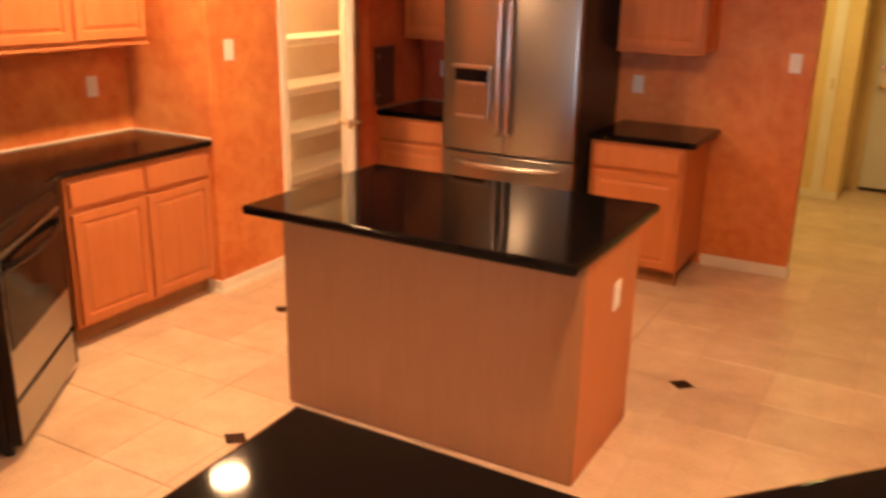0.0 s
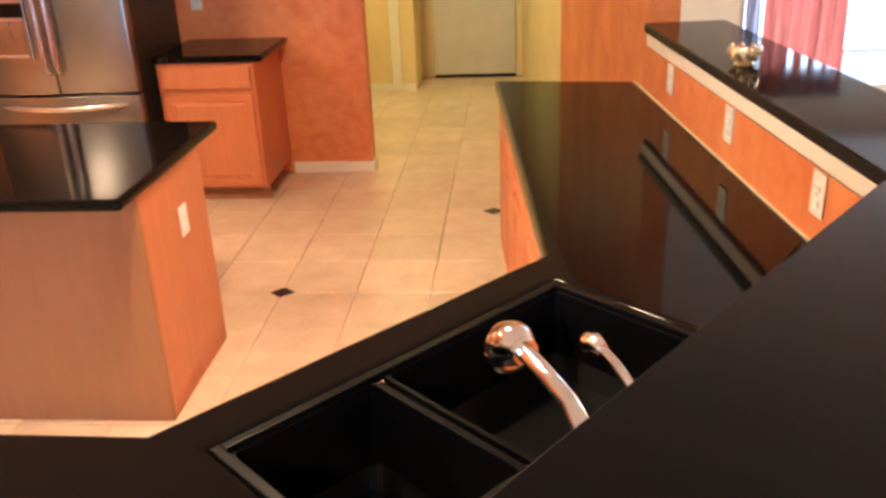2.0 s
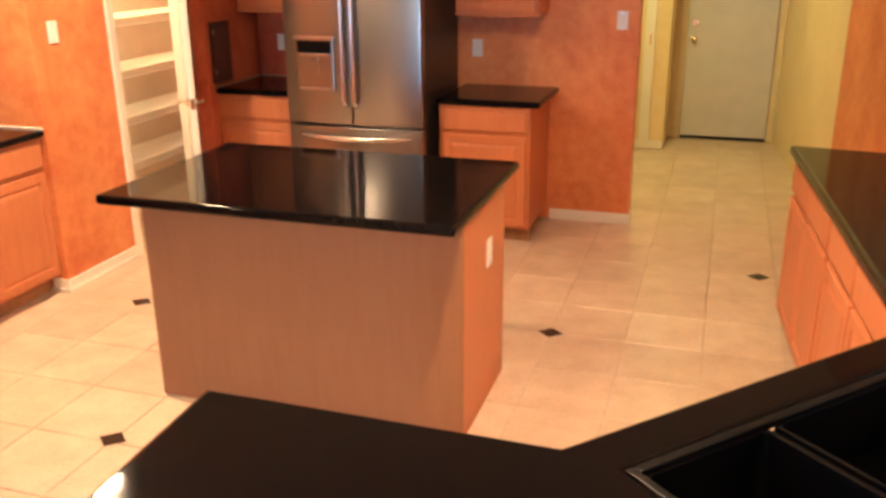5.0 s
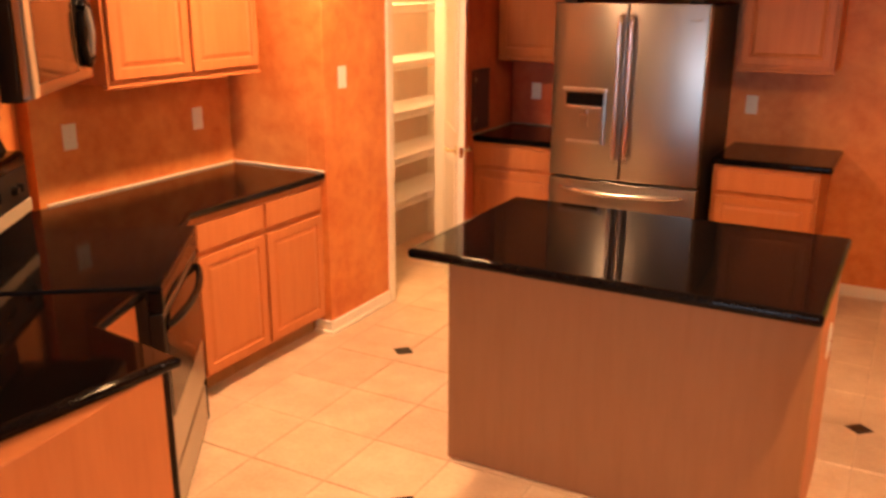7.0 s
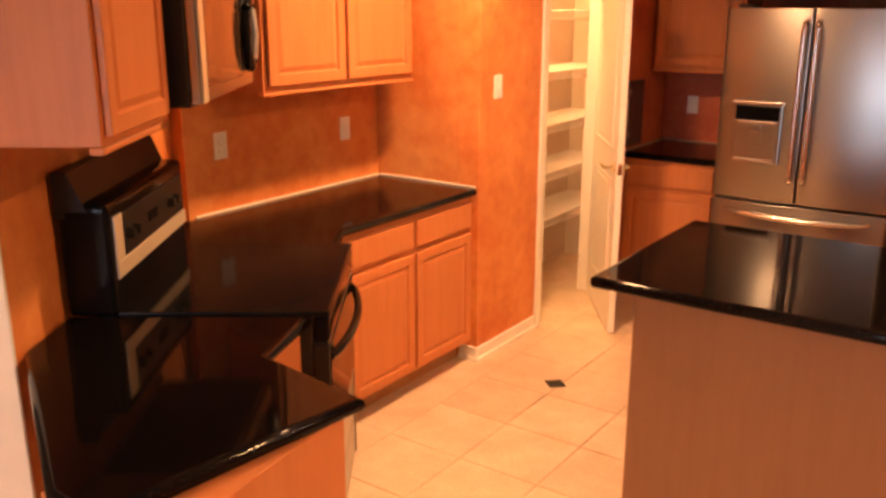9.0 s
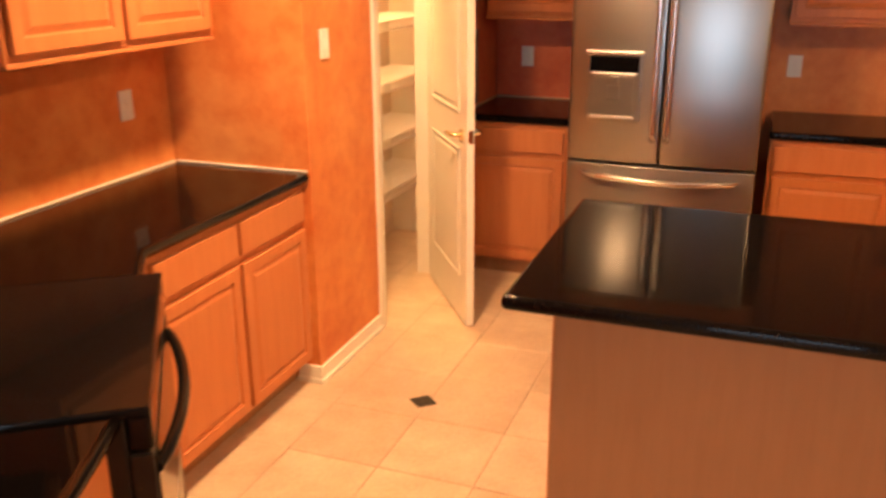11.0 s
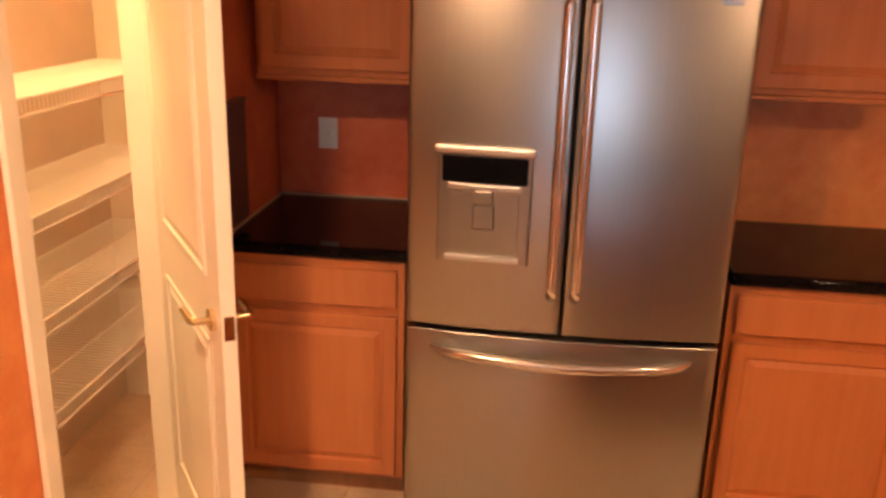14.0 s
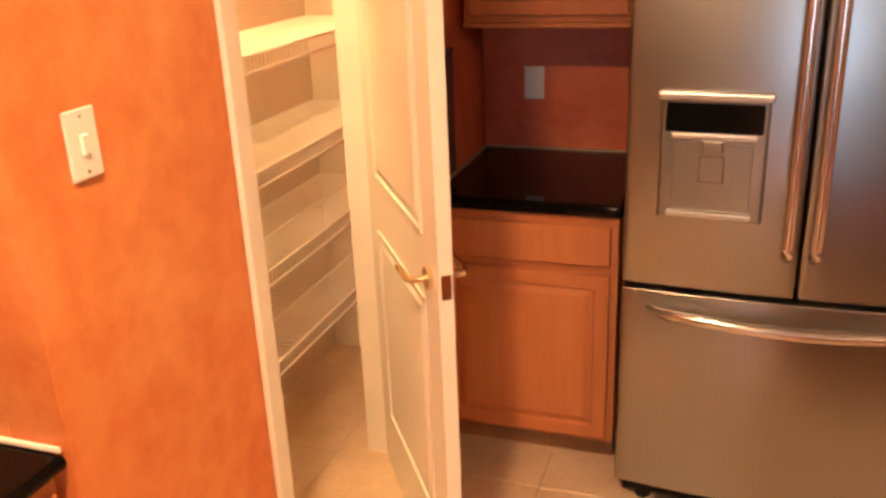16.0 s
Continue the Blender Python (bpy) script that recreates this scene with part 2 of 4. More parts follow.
def at(x, y, z=0.0, turn=0.0):
    return pose(x, y, z, 0, 0, turn)


# ---------- cabinets ----------
def raised_front(w, h, t=0.02, frame_w=0.058, raised=True):
    """A cabinet door: slab with a sunk field and, inside it, a raised panel. Front at y = -t, back at y = 0, from the lower left corner."""
    bm = bmesh.new()
    box_in(bm, (0, -t, 0), (w, 0, h), 0.003, 1)
    bm.faces.ensure_lookup_table()
    if raised:
        f = max((q for q in bm.faces if q.normal.y < -0.9), key=lambda q: q.calc_area())
        bmesh.ops.inset_region(bm, faces=[f], thickness=frame_w, depth=0)
        bmesh.ops.inset_region(bm, faces=[f], thickness=0.007, depth=-0.009)
        bmesh.ops.inset_region(bm, faces=[f], thickness=0.006, depth=0)
        bmesh.ops.inset_region(bm, faces=[f], thickness=0.028, depth=0.008)
    return bm


def base_cabinet(name, m, w, depth, doors, label, drawers=None, height=0.875, toe=0.1, group="base cabinets"):
    """A base unit: carcass with face frame, toe kick, a drawer front above each door. Front face at local y = 0, body behind it."""
    c = thing(name, m, label, "base cabinet", group)
    part("body", box((0, 0, toe), (w, depth, height), 0.002), WOOD, c)
    part("toe_kick", box((0.01, 0.075, 0.0), (w - 0.01, 0.095, toe - 0.001)), WOODDARK, c, "dark recessed toe kick board")
    n = doors
    gap, side = 0.022, 0.022
    dw = (w - 2 * side - gap * (n - 1)) / n
    if drawers is None:
        drawers = n
    dh = 0.125
    top = height - 0.028
    for k in range(n):
        x = side + k * (dw + gap)
        if drawers:
            part("drawer_front", raised_front(dw, dh, raised=False), WOOD, c, "", m=pose(x, -0.001, top - dh))
            part("door", raised_front(dw, top - dh - 0.03 - toe - 0.02), WOOD, c, "raised-panel wooden door", m=pose(x, -0.001, toe + 0.02))
        else:
            part("door", raised_front(dw, top - toe - 0.02), WOOD, c, "raised-panel wooden door", m=pose(x, -0.001, toe + 0.02))
    return c


def wall_cabinet(name, m, w, depth, height, doors, label, group="wall cabinets"):
    c = thing(name, m, label, "wall cabinet", group)
    part("body", box((0, 0, 0), (w, depth, height), 0.002), WOOD, c)
    gap, side = 0.02, 0.02
    dw = (w - 2 * side - gap * (doors - 1)) / doors
    for k in range(doors):
        part("door", raised_front(dw, height - 0.045), WOOD, c, "raised-panel wooden door", m=pose(side + k * (dw + gap), -0.001, 0.022))
    part("light_rail", box((-0.004, -0.006, -0.018), (w + 0.004, 0.03, -0.001), 0.003), WOOD, c)
    return c


def wall_plate(m, label, kind="outlet"):
    """Cover plate on a wall. Local: back at y = 0, front towards -y, centred."""
    p = thing("light_switch" if kind == "switch" else "wall_outlet", m, label, "light switch" if kind == "switch" else "outlet", "wall plates")
    part("cover_plate", box((-0.036, -0.006, -0.058), (0.036, 0.0, 0.058), 0.003, 2), PLATE, p)
    if kind == "switch":
        part("rocker", box((-0.009, -0.012, -0.017), (0.009, -0.0055, 0.017), 0.002), PLATE, p)
    else:
        for dz in (-0.02, 0.02):
            part("socket", box((-0.016, -0.009, dz - 0.013), (0.016, -0.0055, dz + 0.007), 0.004, 2), PLATE, p)
    for dz in (-0.046, 0.046) if kind == "switch" else (0.0,):
        part("screw", box((-0.003, -0.0075, dz - 0.003), (0.003, -0.0055, dz + 0.003), 0.001), CHROME, p)
    return p


# ---------- setting ----------
CEILING = 2.62
T = 0.12
structure("floor", box((-5.5, -9.5, -0.10), (9.0, 4.0, -0.006)), GROUT, "tiled floor with brown grout joints", "floor")
structure("ceiling", box((-5.5, -9.5, CEILING), (9.0, 1.62, CEILING + 0.12)), CEIL, "plain white painted ceiling", "ceiling")

structure("ceiling_hall", box((-5.5, 1.622, CEILING), (3.58, 4.0, CEILING + 0.12)), CEIL, "plain white painted hall ceiling", "ceiling")

# fridge wall and the wall end at the hall
structure("wall_north", box((0.45, 0.0, 0), (2.10, T, CEILING)), ORANGE, "orange sponge-painted wall behind the fridge")
# Both nook walls carry the reddish bounce light in their colour.
structure("wall_nook_back", box((-0.74, 0.0, 0), (0.449, T, CEILING)), REDBOUNCE, "orange sponge-painted nook wall with red bounce light in its colour")
structure("wall_nook", box((-0.74, -0.70, 0), (-0.62, -0.002, CEILING)), REDBOUNCE, "orange return wall beside the pantry with red bounce light in its colour")
# pantry front wall with its door opening
PX = -0.735
OY0, OY1 = -1.455, -0.70
structure("wall_pantry_front", box((PX - T, -2.105, 0), (PX, OY0 - 0.0, CEILING)), ORANGE, "orange sponge-painted pantry wall with switch")
structure("wall_pantry_head", box((PX - T, OY0 + 0.002, 2.06), (PX, OY1 + 0.0, CEILING)), ORANGE, "orange painted wall above the pantry door")
structure("wall_pantry_south", box((-1.49, -2.105, 0), (PX - T - 0.002, -2.105 + T, CEILING)), ORANGE, "orange painted wall at the counter end")
structure("wall_west", box((-1.49, -3.36, 0), (-1.37, -2.107, CEILING)), ORANGE, "orange painted wall behind the counter")
structure("wall_pantry_back", box((-1.44, -1.985, 0), (-1.32, -0.002, CEILING)), CREAM, "cream painted pantry back wall")
structure("wall_pantry_north", box((-1.44, 0.0, 0), (-0.742, T, CEILING)), CREAM, "cream painted pantry end wall")

# diagonal wall behind the range
DIAG = at(-1.434, -3.38, 0, -54)


def diag_wall():
    ob = structure("wall_diagonal", box((-0.02, -T, 0), (1.47, 0, CEILING)), ORANGE, "orange painted diagonal wall behind the range")
    ob.matrix_world = DIAG
    edge = structure("trim_wall_end", box((1.472, -T - 0.004, 0), (1.486, 0.004, CEILING), 0.003), WHITE, "white painted wall end trim", "trim")
    edge.matrix_world = DIAG


diag_wall()

# wall along the sink side, a little turned
ROT = 6.1
EAST = at(3.61, -1.526, 0, ROT)          # local y runs along the wall to the north
structure("wall_east", box((0, -0.26, 0), (T, 2.15, CEILING)), ORANGE, "orange wall that runs on into the hall").matrix_world = EAST
# Same wall as wall_east; the hall lamp's yellow is put into its colour.
structure("wall_hall_east", box((0, 2.151, 0), (T, 4.6, CEILING)), YELLOW, "yellow hall side wall").matrix_world = EAST
structure("wall_bar", box((0, -2.35, 0), (T, -0.262, 1.12)), ORANGE, "orange half wall carrying the bar top").matrix_world = EAST

# hall end
structure("wall_hall_back", box((1.0, 2.40, 0), (2.15, 2.52, CEILING)), YELLOW, "yellow painted hall wall")
structure("wall_hall_side", box((2.03, 2.522, 0), (2.15, 3.0, CEILING)), YELLOW, "yellow painted hall corner")
structure("wall_hall_end", box((2.03, 3.002, 0), (3.6, 3.12, CEILING)), YELLOW, "yellow painted wall round the hall door")
structure("wall_hall_west", box((0.9, 0.122, 0), (1.0, 2.52, CEILING)), YELLOW, "yellow hall side wall")

# far walls of the adjoining rooms
structure("wall_south_a", box((-5.5, -9.5, 0), (-0.5, -9.38, CEILING)), CREAM, "cream painted living room wall")
structure("wall_south_b", box((2.6, -9.5, 0), (9.0, -9.38, CEILING)), CREAM, "cream painted living room wall")
structure("wall_south_c", box((-0.498, -9.5, 2.15), (2.598, -9.38, CEILING)), CREAM, "cream painted wall above the glass door")
structure("wall_far_west", box((-5.5, -9.378, 0), (-5.38, 4.0, CEILING)), CREAM, "cream painted living room side wall")
structure("wall_outer_north", box((-5.378, 3.88, 0), (3.58, 4.0, CEILING)), CREAM, "cream painted outer wall")


def glass_door():
    w = structure("window_2", box((-0.498, -9.46, 0), (-0.44, -9.40, 2.148), 0.004), WHITE, "wide glazed patio door", "window")
    for x in (1.02, 2.54):
        part("frame", box((x, -9.46, 0), (x + 0.058, -9.40, 2.148), 0.004), WHITE, w)
    for x0, x1 in ((-0.439, 1.019), (1.079, 2.539)):
        p = part("pane", box((x0, -9.432, 0.02), (x1, -9.428, 2.14)), PANE, w)
        p.visible_shadow = False


glass_door()

# dining room beyond the bar: window wall, curtains
WY = 1.5
structure("wall_dining_a", box((3.58, WY, 0), (4.80, WY + T, CEILING)), CREAM, "cream painted dining room wall")
structure("wall_dining_b", box((6.60, WY, 0), (9.0, WY + T, CEILING)), CREAM, "cream painted dining room wall")
structure("wall_dining_head", box((4.802, WY, 2.15), (6.598, WY + T, CEILING)), CREAM, "cream painted wall above the window")
structure("wall_dining_sill", box((4.802, WY, 0), (6.598, WY + T, 0.12)), CREAM, "cream painted wall below the window")
structure("wall_far_east", box((8.9, -9.378, 0), (9.0, WY - 0.002, CEILING)), CREAM, "cream painted dining side wall")


def tall_window():
    w = structure("window_1", box((4.802, WY + 0.03, 0.121), (4.85, WY + 0.09, 2.149), 0.004), WHITE, "tall white framed window", "window")
    part("frame", box((6.55, WY + 0.03, 0.121), (6.598, WY + 0.09, 2.149), 0.004), WHITE, w)
    part("frame", box((6.03, WY + 0.035, 0.171), (6.07, WY + 0.085, 2.099), 0.004), WHITE, w)
    part("rail", box((4.851, WY + 0.03, 0.121), (6.549, WY + 0.09, 0.17), 0.004), WHITE, w)
    part("rail", box((4.851, WY + 0.03, 2.10), (6.549, WY + 0.09, 2.149), 0.004), WHITE, w)
    for x0, x1 in ((4.851, 6.029), (6.071, 6.549)):
        p = part("pane", box((x0, WY + 0.058, 0.171), (x1, WY + 0.062, 2.099)), PANE, w)
        p.visible_shadow = False


tall_window()


def curtain(x0, x1, y, mat, label, folds=7):
    """Hanging cloth with soft vertical folds."""
    bm = bmesh.new()
    n = folds * 10
    cols = []
    for k in range(n + 1):
        u = k / n
        amp = 0.035 + 0.012 * math.sin(u * 23.0)
        d = amp * math.sin(u * folds * math.tau + 0.6 * math.sin(u * 9))
        cols.append([bm.verts.new((x0 + (x1 - x0) * u + 0.01 * math.sin(z * 3 + u * 8), y + d * (0.75 + 0.25 * (2.3 - z) / 2.3), z)) for z in (0.02, 0.5, 1.0, 1.6, 2.3)])
    for a, b in zip(cols, cols[1:]):
        for i in range(4):
            bm.faces.new((a[i], b[i], b[i + 1], a[i + 1]))
    bmesh.ops.solidify(bm, geom=bm.faces[:], thickness=0.004)
    c = thing("curtain", at(0, 0, 0), label, "curtain", "dining curtains")
    part("cloth", bm, mat, c, "", True)
    ring = tube([(x0 - 0.02, y, 2.31), (x1 + 0.02, y, 2.31)], 0.012, 10)
    part("rod", ring, BLACKP, c, "dark curtain rod")


curtain(4.83, 4.95, WY - 0.07, SHEER, "blue-grey curtain edge hanging to the floor", 2)
curtain(4.96, 5.60, WY - 0.08, CURTAIN, "red curtain hanging in folds beside the window", 6)
curtain(6.02, 6.75, WY - 0.08, CURTAIN, "red curtain hanging in folds beside the window", 6)
backdrop = structure("backdrop", box((3.0, 5.5, -1), (11.0, 5.55, 5)), glow("daylight_backdrop", (0.95, 0.97, 1.0), 4.0), "bright overexposed daylight outside", "backdrop")

# pantry shelves: white coated wire, cross wires over long rods, with a turned-down front lip
def wire_in(bm, a, b, r):
    """A thin straight wire of square section."""
    a, b = Vector(a), Vector(b)
    d = (b - a).normalized()
    ref = Vector((0, 0, 1)) if abs(d.z) < 0.9 else Vector((1, 0, 0))
    u = d.cross(ref).normalized() * r
    w = d.cross(u).normalized() * r
    q = [[bm.verts.new(p + k) for k in (u, w, -u, -w)] for p in (a, b)]
    for k in range(4):
        bm.faces.new((q[0][k], q[0][(k + 1) % 4], q[1][(k + 1) % 4], q[1][k]))
    bm.faces.new(q[0][::-1])
    bm.faces.new(q[1])


def wire_shelf(z):
    sh = thing("pantry_shelf", at(-1.319, -1.98, z), "white coated wire shelf with turned-down front lip", "shelf", "pantry shelves")
    depth, length, lip = 0.322, 1.975, 0.046
    bm = bmesh.new()
    for k in range(93):
        y = 0.012 + k * 0.0212
        wire_in(bm, (0.004, y, 0), (depth, y, 0), 0.0022)
        wire_in(bm, (depth + 0.001, y, 0.0015), (depth + 0.001, y, -lip), 0.0020)
    ob = part("wire_deck", bm, WIRE, sh)
    ob["kind"] = "stuff"
    for x, dz in ((0.006, -0.0055), (0.165, -0.0055), (depth + 0.0065, 0.0), (depth + 0.0065, -lip)):
        part("rod", tube([(x, 0.002, dz), (x, length - 0.002, dz)], 0.0042, 8), WIRE, sh)


for z in (0.48, 0.775, 1.075, 1.395, 1.75):
    wire_shelf(z)

# pantry casing and door
def pantry_door():
    tr = structure("door_1", box((PX + 0.002, OY0 - 0.06, 0), (PX + 0.018, OY0 + 0.0, 2.11), 0.003), WHITE, "white painted pantry door casing", "door frame")
    part("casing", box((PX + 0.002, OY1, 0), (PX + 0.018, OY1 + 0.02, 2.11), 0.003), WHITE, tr)
    part("head_casing", box((PX + 0.002, OY0 + 0.001, 2.05), (PX + 0.018, OY1 - 0.001, 2.11), 0.003), WHITE, tr)
    part("jamb", box((PX - T, OY0 - 0.002, 0), (PX + 0.001, OY0 + 0.018, 2.05)), WHITE, tr)
    part("jamb", box((PX - T, OY1 - 0.02, 0), (PX + 0.001, OY1 + 0.001, 2.05)), WHITE, tr)
    w, h, t = 0.765, 2.02, 0.036
    hinge = at(PX - 0.022, OY1 - 0.038, 0.012, -55)
    d = thing("pantry_door", hinge, "white painted panel door standing open", "door")
    bm = bmesh.new()
    box_in(bm, (0, -t / 2, 0), (w, t / 2, h), 0.002)
    part("leaf", bm, WHITE, d)
    for side in (-1, 1):
        for z0, z1 in ((0.22, 0.86), (1.02, 1.86)):
            b2 = raised_front(w - 0.24, z1 - z0, 0.006, 0.012)
            m2 = pose(0.12, -t / 2, z0) if side < 0 else pose(w - 0.12, t / 2, z0, 0, 0, 180)
            part("panel", b2, WHITE, d, m=m2)
    for side in (-1, 1):
        y = side * t / 2
        part("rosette", tube([(w - 0.07, y, 0.93), (w - 0.07, y + side * 0.012, 0.93)], 0.028, 20), BRASS, d, "satin brass rosette")
        part("lever", tube([(w - 0.07, y + side * 0.01, 0.93), (w - 0.07, y + side * 0.045, 0.93), (w - 0.085, y + side * 0.052, 0.93), (w - 0.17, y + side * 0.054, 0.928)], [0.009, 0.009, 0.010, 0.008], 12), BRASS, d, "satin brass lever handle", True)
    part("latch_plate", box((w, -0.012, 0.90), (w + 0.002, 0.012, 0.96)), BRASS, d)
    for z in (0.2, 1.0, 1.8):
        part("hinge", tube([(-0.006, t / 2, z), (-0.006, t / 2, z + 0.09)], 0.006, 8), BRASS, d)


pantry_door()


# baseboards
def board(name, lo, hi, label="white painted baseboard"):
    return structure(name, box(lo, hi, 0.004, 2), WHITE, label, "baseboard")


board("baseboard_1", (1.56, -0.014, 0), (2.10, -0.001, 0.075))
board("baseboard_2", (PX + 0.001, -2.105, 0), (PX + 0.015, OY0 - 0.062, 0.075))
board("baseboard_6", (PX + 0.0155, -2.121, 0), (PX + 0.028, OY0 - 0.062, 0.022), "white quarter-round shoe moulding")
board("baseboard_7", (PX - 0.10, -2.134, 0), (PX + 0.028, -2.1215, 0.022), "white quarter-round shoe moulding")
board("baseboard_3", (PX - 0.10, -2.12, 0), (PX + 0.015, -2.106, 0.075))
board("baseboard_4", (2.101, -0.012, 0), (2.113, T, 0.075))
board("baseboard_5", (1.0, 2.386, 0), (2.15, 2.399, 0.075))

# ---------- kitchen: fridge wall ----------
def fridge(m):
    f = thing("refrigerator", m, "stainless steel french-door refrigerator with bottom freezer", "refrigerator")
    W, H, D = 0.905, 1.775, 0.70
    part("cabinet_body", box((0.004, 0.075, 0.03), (W - 0.004, D + 0.07, H - 0.012), 0.006, 2), SIDE, f, "dark grey side panels")
    split = 0.745
    def bow(x):
        """How far the front stands out at x: one shallow arc over both doors."""
        return 0.028 * (1 - (2 * x / W - 1) ** 2)

    def curved(x0, w, h, t=0.07):
        bm = bmesh.new()
        n = 24
        rows = []
        for z in (0, h):
            rows.append([bm.verts.new((w * k / n, -bow(x0 + w * k / n), z)) for k in range(n + 1)] + [bm.verts.new((w, t, z)), bm.verts.new((0, t, z))])
        a, b = rows
        for k in range(len(a)):
            bm.faces.new((a[k], a[(k + 1) % len(a)], b[(k + 1) % len(a)], b[k]))
        bm.faces.new(a[::-1])
        bm.faces.new(b)
        bmesh.ops.recalc_face_normals(bm, faces=bm.faces)
        hard = [e for e in bm.edges if len(e.link_faces) == 2 and e.calc_face_angle() > 0.7]
        bmesh.ops.bevel(bm, geom=hard, offset=0.006, segments=3, profile=0.5, affect="EDGES")
        return bm
    hw = W / 2 - 0.004
    left = part("door", curved(0, hw, H - split - 0.006), STEEL, f, "brushed steel door with water dispenser", "curved", m=pose(0, 0, split + 0.006))
    right = part("door", curved(W / 2 + 0.004, hw, H - split - 0.006), STEEL, f, "brushed steel door", "curved", m=pose(W / 2 + 0.004, 0, split + 0.006))
    drawer = part("freezer_drawer", curved(0, W, split - 0.10), STEEL, f, "brushed steel freezer drawer", "curved", m=pose(0, 0, 0.09))
    part("grille", box((0.02, 0.05, 0.025), (W - 0.02, 0.075, 0.085), 0.004), BLACKP, f)
    for x in (0.05, W - 0.11):
        part("foot", tube([(x + 0.03, 0.07, 0.0), (x + 0.03, 0.07, 0.04)], 0.022, 14), BLACKP, f)
    for s, x in ((-1, W / 2 - 0.033), (1, W / 2 + 0.033)):
        z0, z1 = 0.87, 1.71
        path = [(0.010, 0.0), (-0.012, 0.004), (-0.030, 0.016), (-0.038, 0.036), (-0.041, 0.10), (-0.044, (z1 - z0) / 2), (-0.041, z1 - z0 - 0.10), (-0.038, z1 - z0 - 0.036), (-0.030, z1 - z0 - 0.016), (-0.012, z1 - z0 - 0.004), (0.010, z1 - z0)]
        part("handle", tube([(x, y - bow(x), z0 + dz) for y, dz in path], 0.0155, 14), HANDLE, f, "vertical steel bar handle", True)
    z = 0.675
    arc = [(0.075, 0.008, 0.009, 0.009), (0.11, -0.022, 0.013, 0.007), (0.16, -0.036, 0.016, 0.006), (0.24, -0.042, 0.017, 0.003), (0.35, -0.045, 0.018, -0.002), (W / 2, -0.046, 0.018, -0.004)]
    arc += [(W - x, y, r, dz) for x, y, r, dz in arc[-2::-1]]
    part("handle", tube([(x, y - bow(x), z + dz) for x, y, r, dz in arc], [r for x, y, r, dz in arc], 14), HANDLE, f, "curved steel drawer handle", True)
    for x in (0.05, W - 0.13):
        part("hinge_cover", box((x, 0.01, H), (x + 0.08, 0.12, H + 0.018), 0.006, 2), BLACKP, f)
    part("gasket", box((0.012, 0.068, 0.10), (W - 0.012, 0.078, H - 0.02)), BLACKP, f)
    # dispenser on the left door
    d = part("dispenser", box((0.088, -0.022, 0.955), (0.352, -0.002, 1.29), 0.008, 2), STEEL, f, "water and ice dispenser panel", m=pose(0.088, -bow(0.088) + 0.004, 0, 0, 0, -3.6) @ pose(-0.088, 0, 0))
    part("brow", box((0.080, -0.034, 1.272), (0.360, -0.010, 1.292), 0.006, 2), STEELB, d)
    part("display", box((0.102, -0.028, 1.19), (0.340, -0.0215, 1.265), 0.004), BLACK, d, "black dispenser display")
    part("chin", box((0.118, -0.030, 1.172), (0.326, -0.0215, 1.188), 0.005, 2), STEELB, d)
    part("recess", box((0.125, -0.0245, 0.985), (0.318, -0.0215, 1.16), 0.001), STEEL, d)
    part("spout", box((0.195, -0.036, 1.14), (0.248, -0.023, 1.172), 0.005, 2), STEEL, d)
    part("paddle", box((0.190, -0.030, 1.06), (0.252, -0.0235, 1.13), 0.003), STEEL, d)
    part("drip_tray", box((0.115, -0.040, 0.968), (0.325, -0.0215, 0.982), 0.004, 2), STEELB, d)
    part("badge", box((0.80, -0.0175, 1.68), (0.855, -0.005, 1.692), 0.001), STEEL, f)
    return f


fridge(at(0.0, -0.785, 0))
base_cabinet("base_cabinet", at(-0.618, -0.61), 0.585, 0.605, 1, "honey maple base cabinet beside the fridge")
base_cabinet("base_cabinet", at(0.955, -0.61), 0.585, 0.605, 1, "honey maple base cabinet at the wall end")
solid("countertop", box((-0.618, -0.635, 0.876), (-0.02, -0.002, 0.915), 0.0185, 6), GRANITE, "black granite counter in the nook by the fridge", "countertop", group="countertops", smooth=True)
solid("countertop", box((0.945, -0.64, 0.876), (1.60, -0.002, 0.915), 0.0185, 6), GRANITE, "black granite counter with overhanging end", "countertop", group="countertops", smooth=True)
solid("backsplash_trim", box((-0.607, -0.012, 0.9155), (-0.022, -0.003, 0.9225), 0.002), TRIMPALE, "thin pale caulk strip along the nook counter", "trim", kind="structure")
solid("backsplash_trim", box((-0.6175, -0.63, 0.9155), (-0.608, -0.003, 0.9225), 0.002), TRIMPALE, "thin pale caulk strip along the nook counter", "trim", kind="structure")


def wall_box(m):
    """A shallow dark box hung on the return wall above the counter."""
    o = thing("wall_box", m, "shallow dark brown box hung on the orange wall", "wall box")
    part("body", box((0.0, 0.0, 0.0), (0.030, 0.215, 0.385), 0.006, 2), MAUVE, o)
    part("lid", box((0.0, -0.002, 0.3855), (0.034, 0.217, 0.397), 0.004, 2), MAUVE, o, "dark brown lid with a worn edge")
    for z in (0.06, 0.32):
        part("hinge", tube([(0.031, 0.01, z), (0.031, 0.01, z + 0.03)], 0.003, 8), TRIMPALE, o)


wall_box(at(-0.6195, -0.655, 0.945))
wall_cabinet("wall_cabinet", at(-0.585, -0.325, 1.405), 0.545, 0.32, 0.92, 1, "honey maple wall cabinet above the nook counter")
wall_cabinet("wall_cabinet", at(0.98, -0.325, 1.405), 0.535, 0.32, 0.92, 1, "honey maple wall cabinet above the end counter")
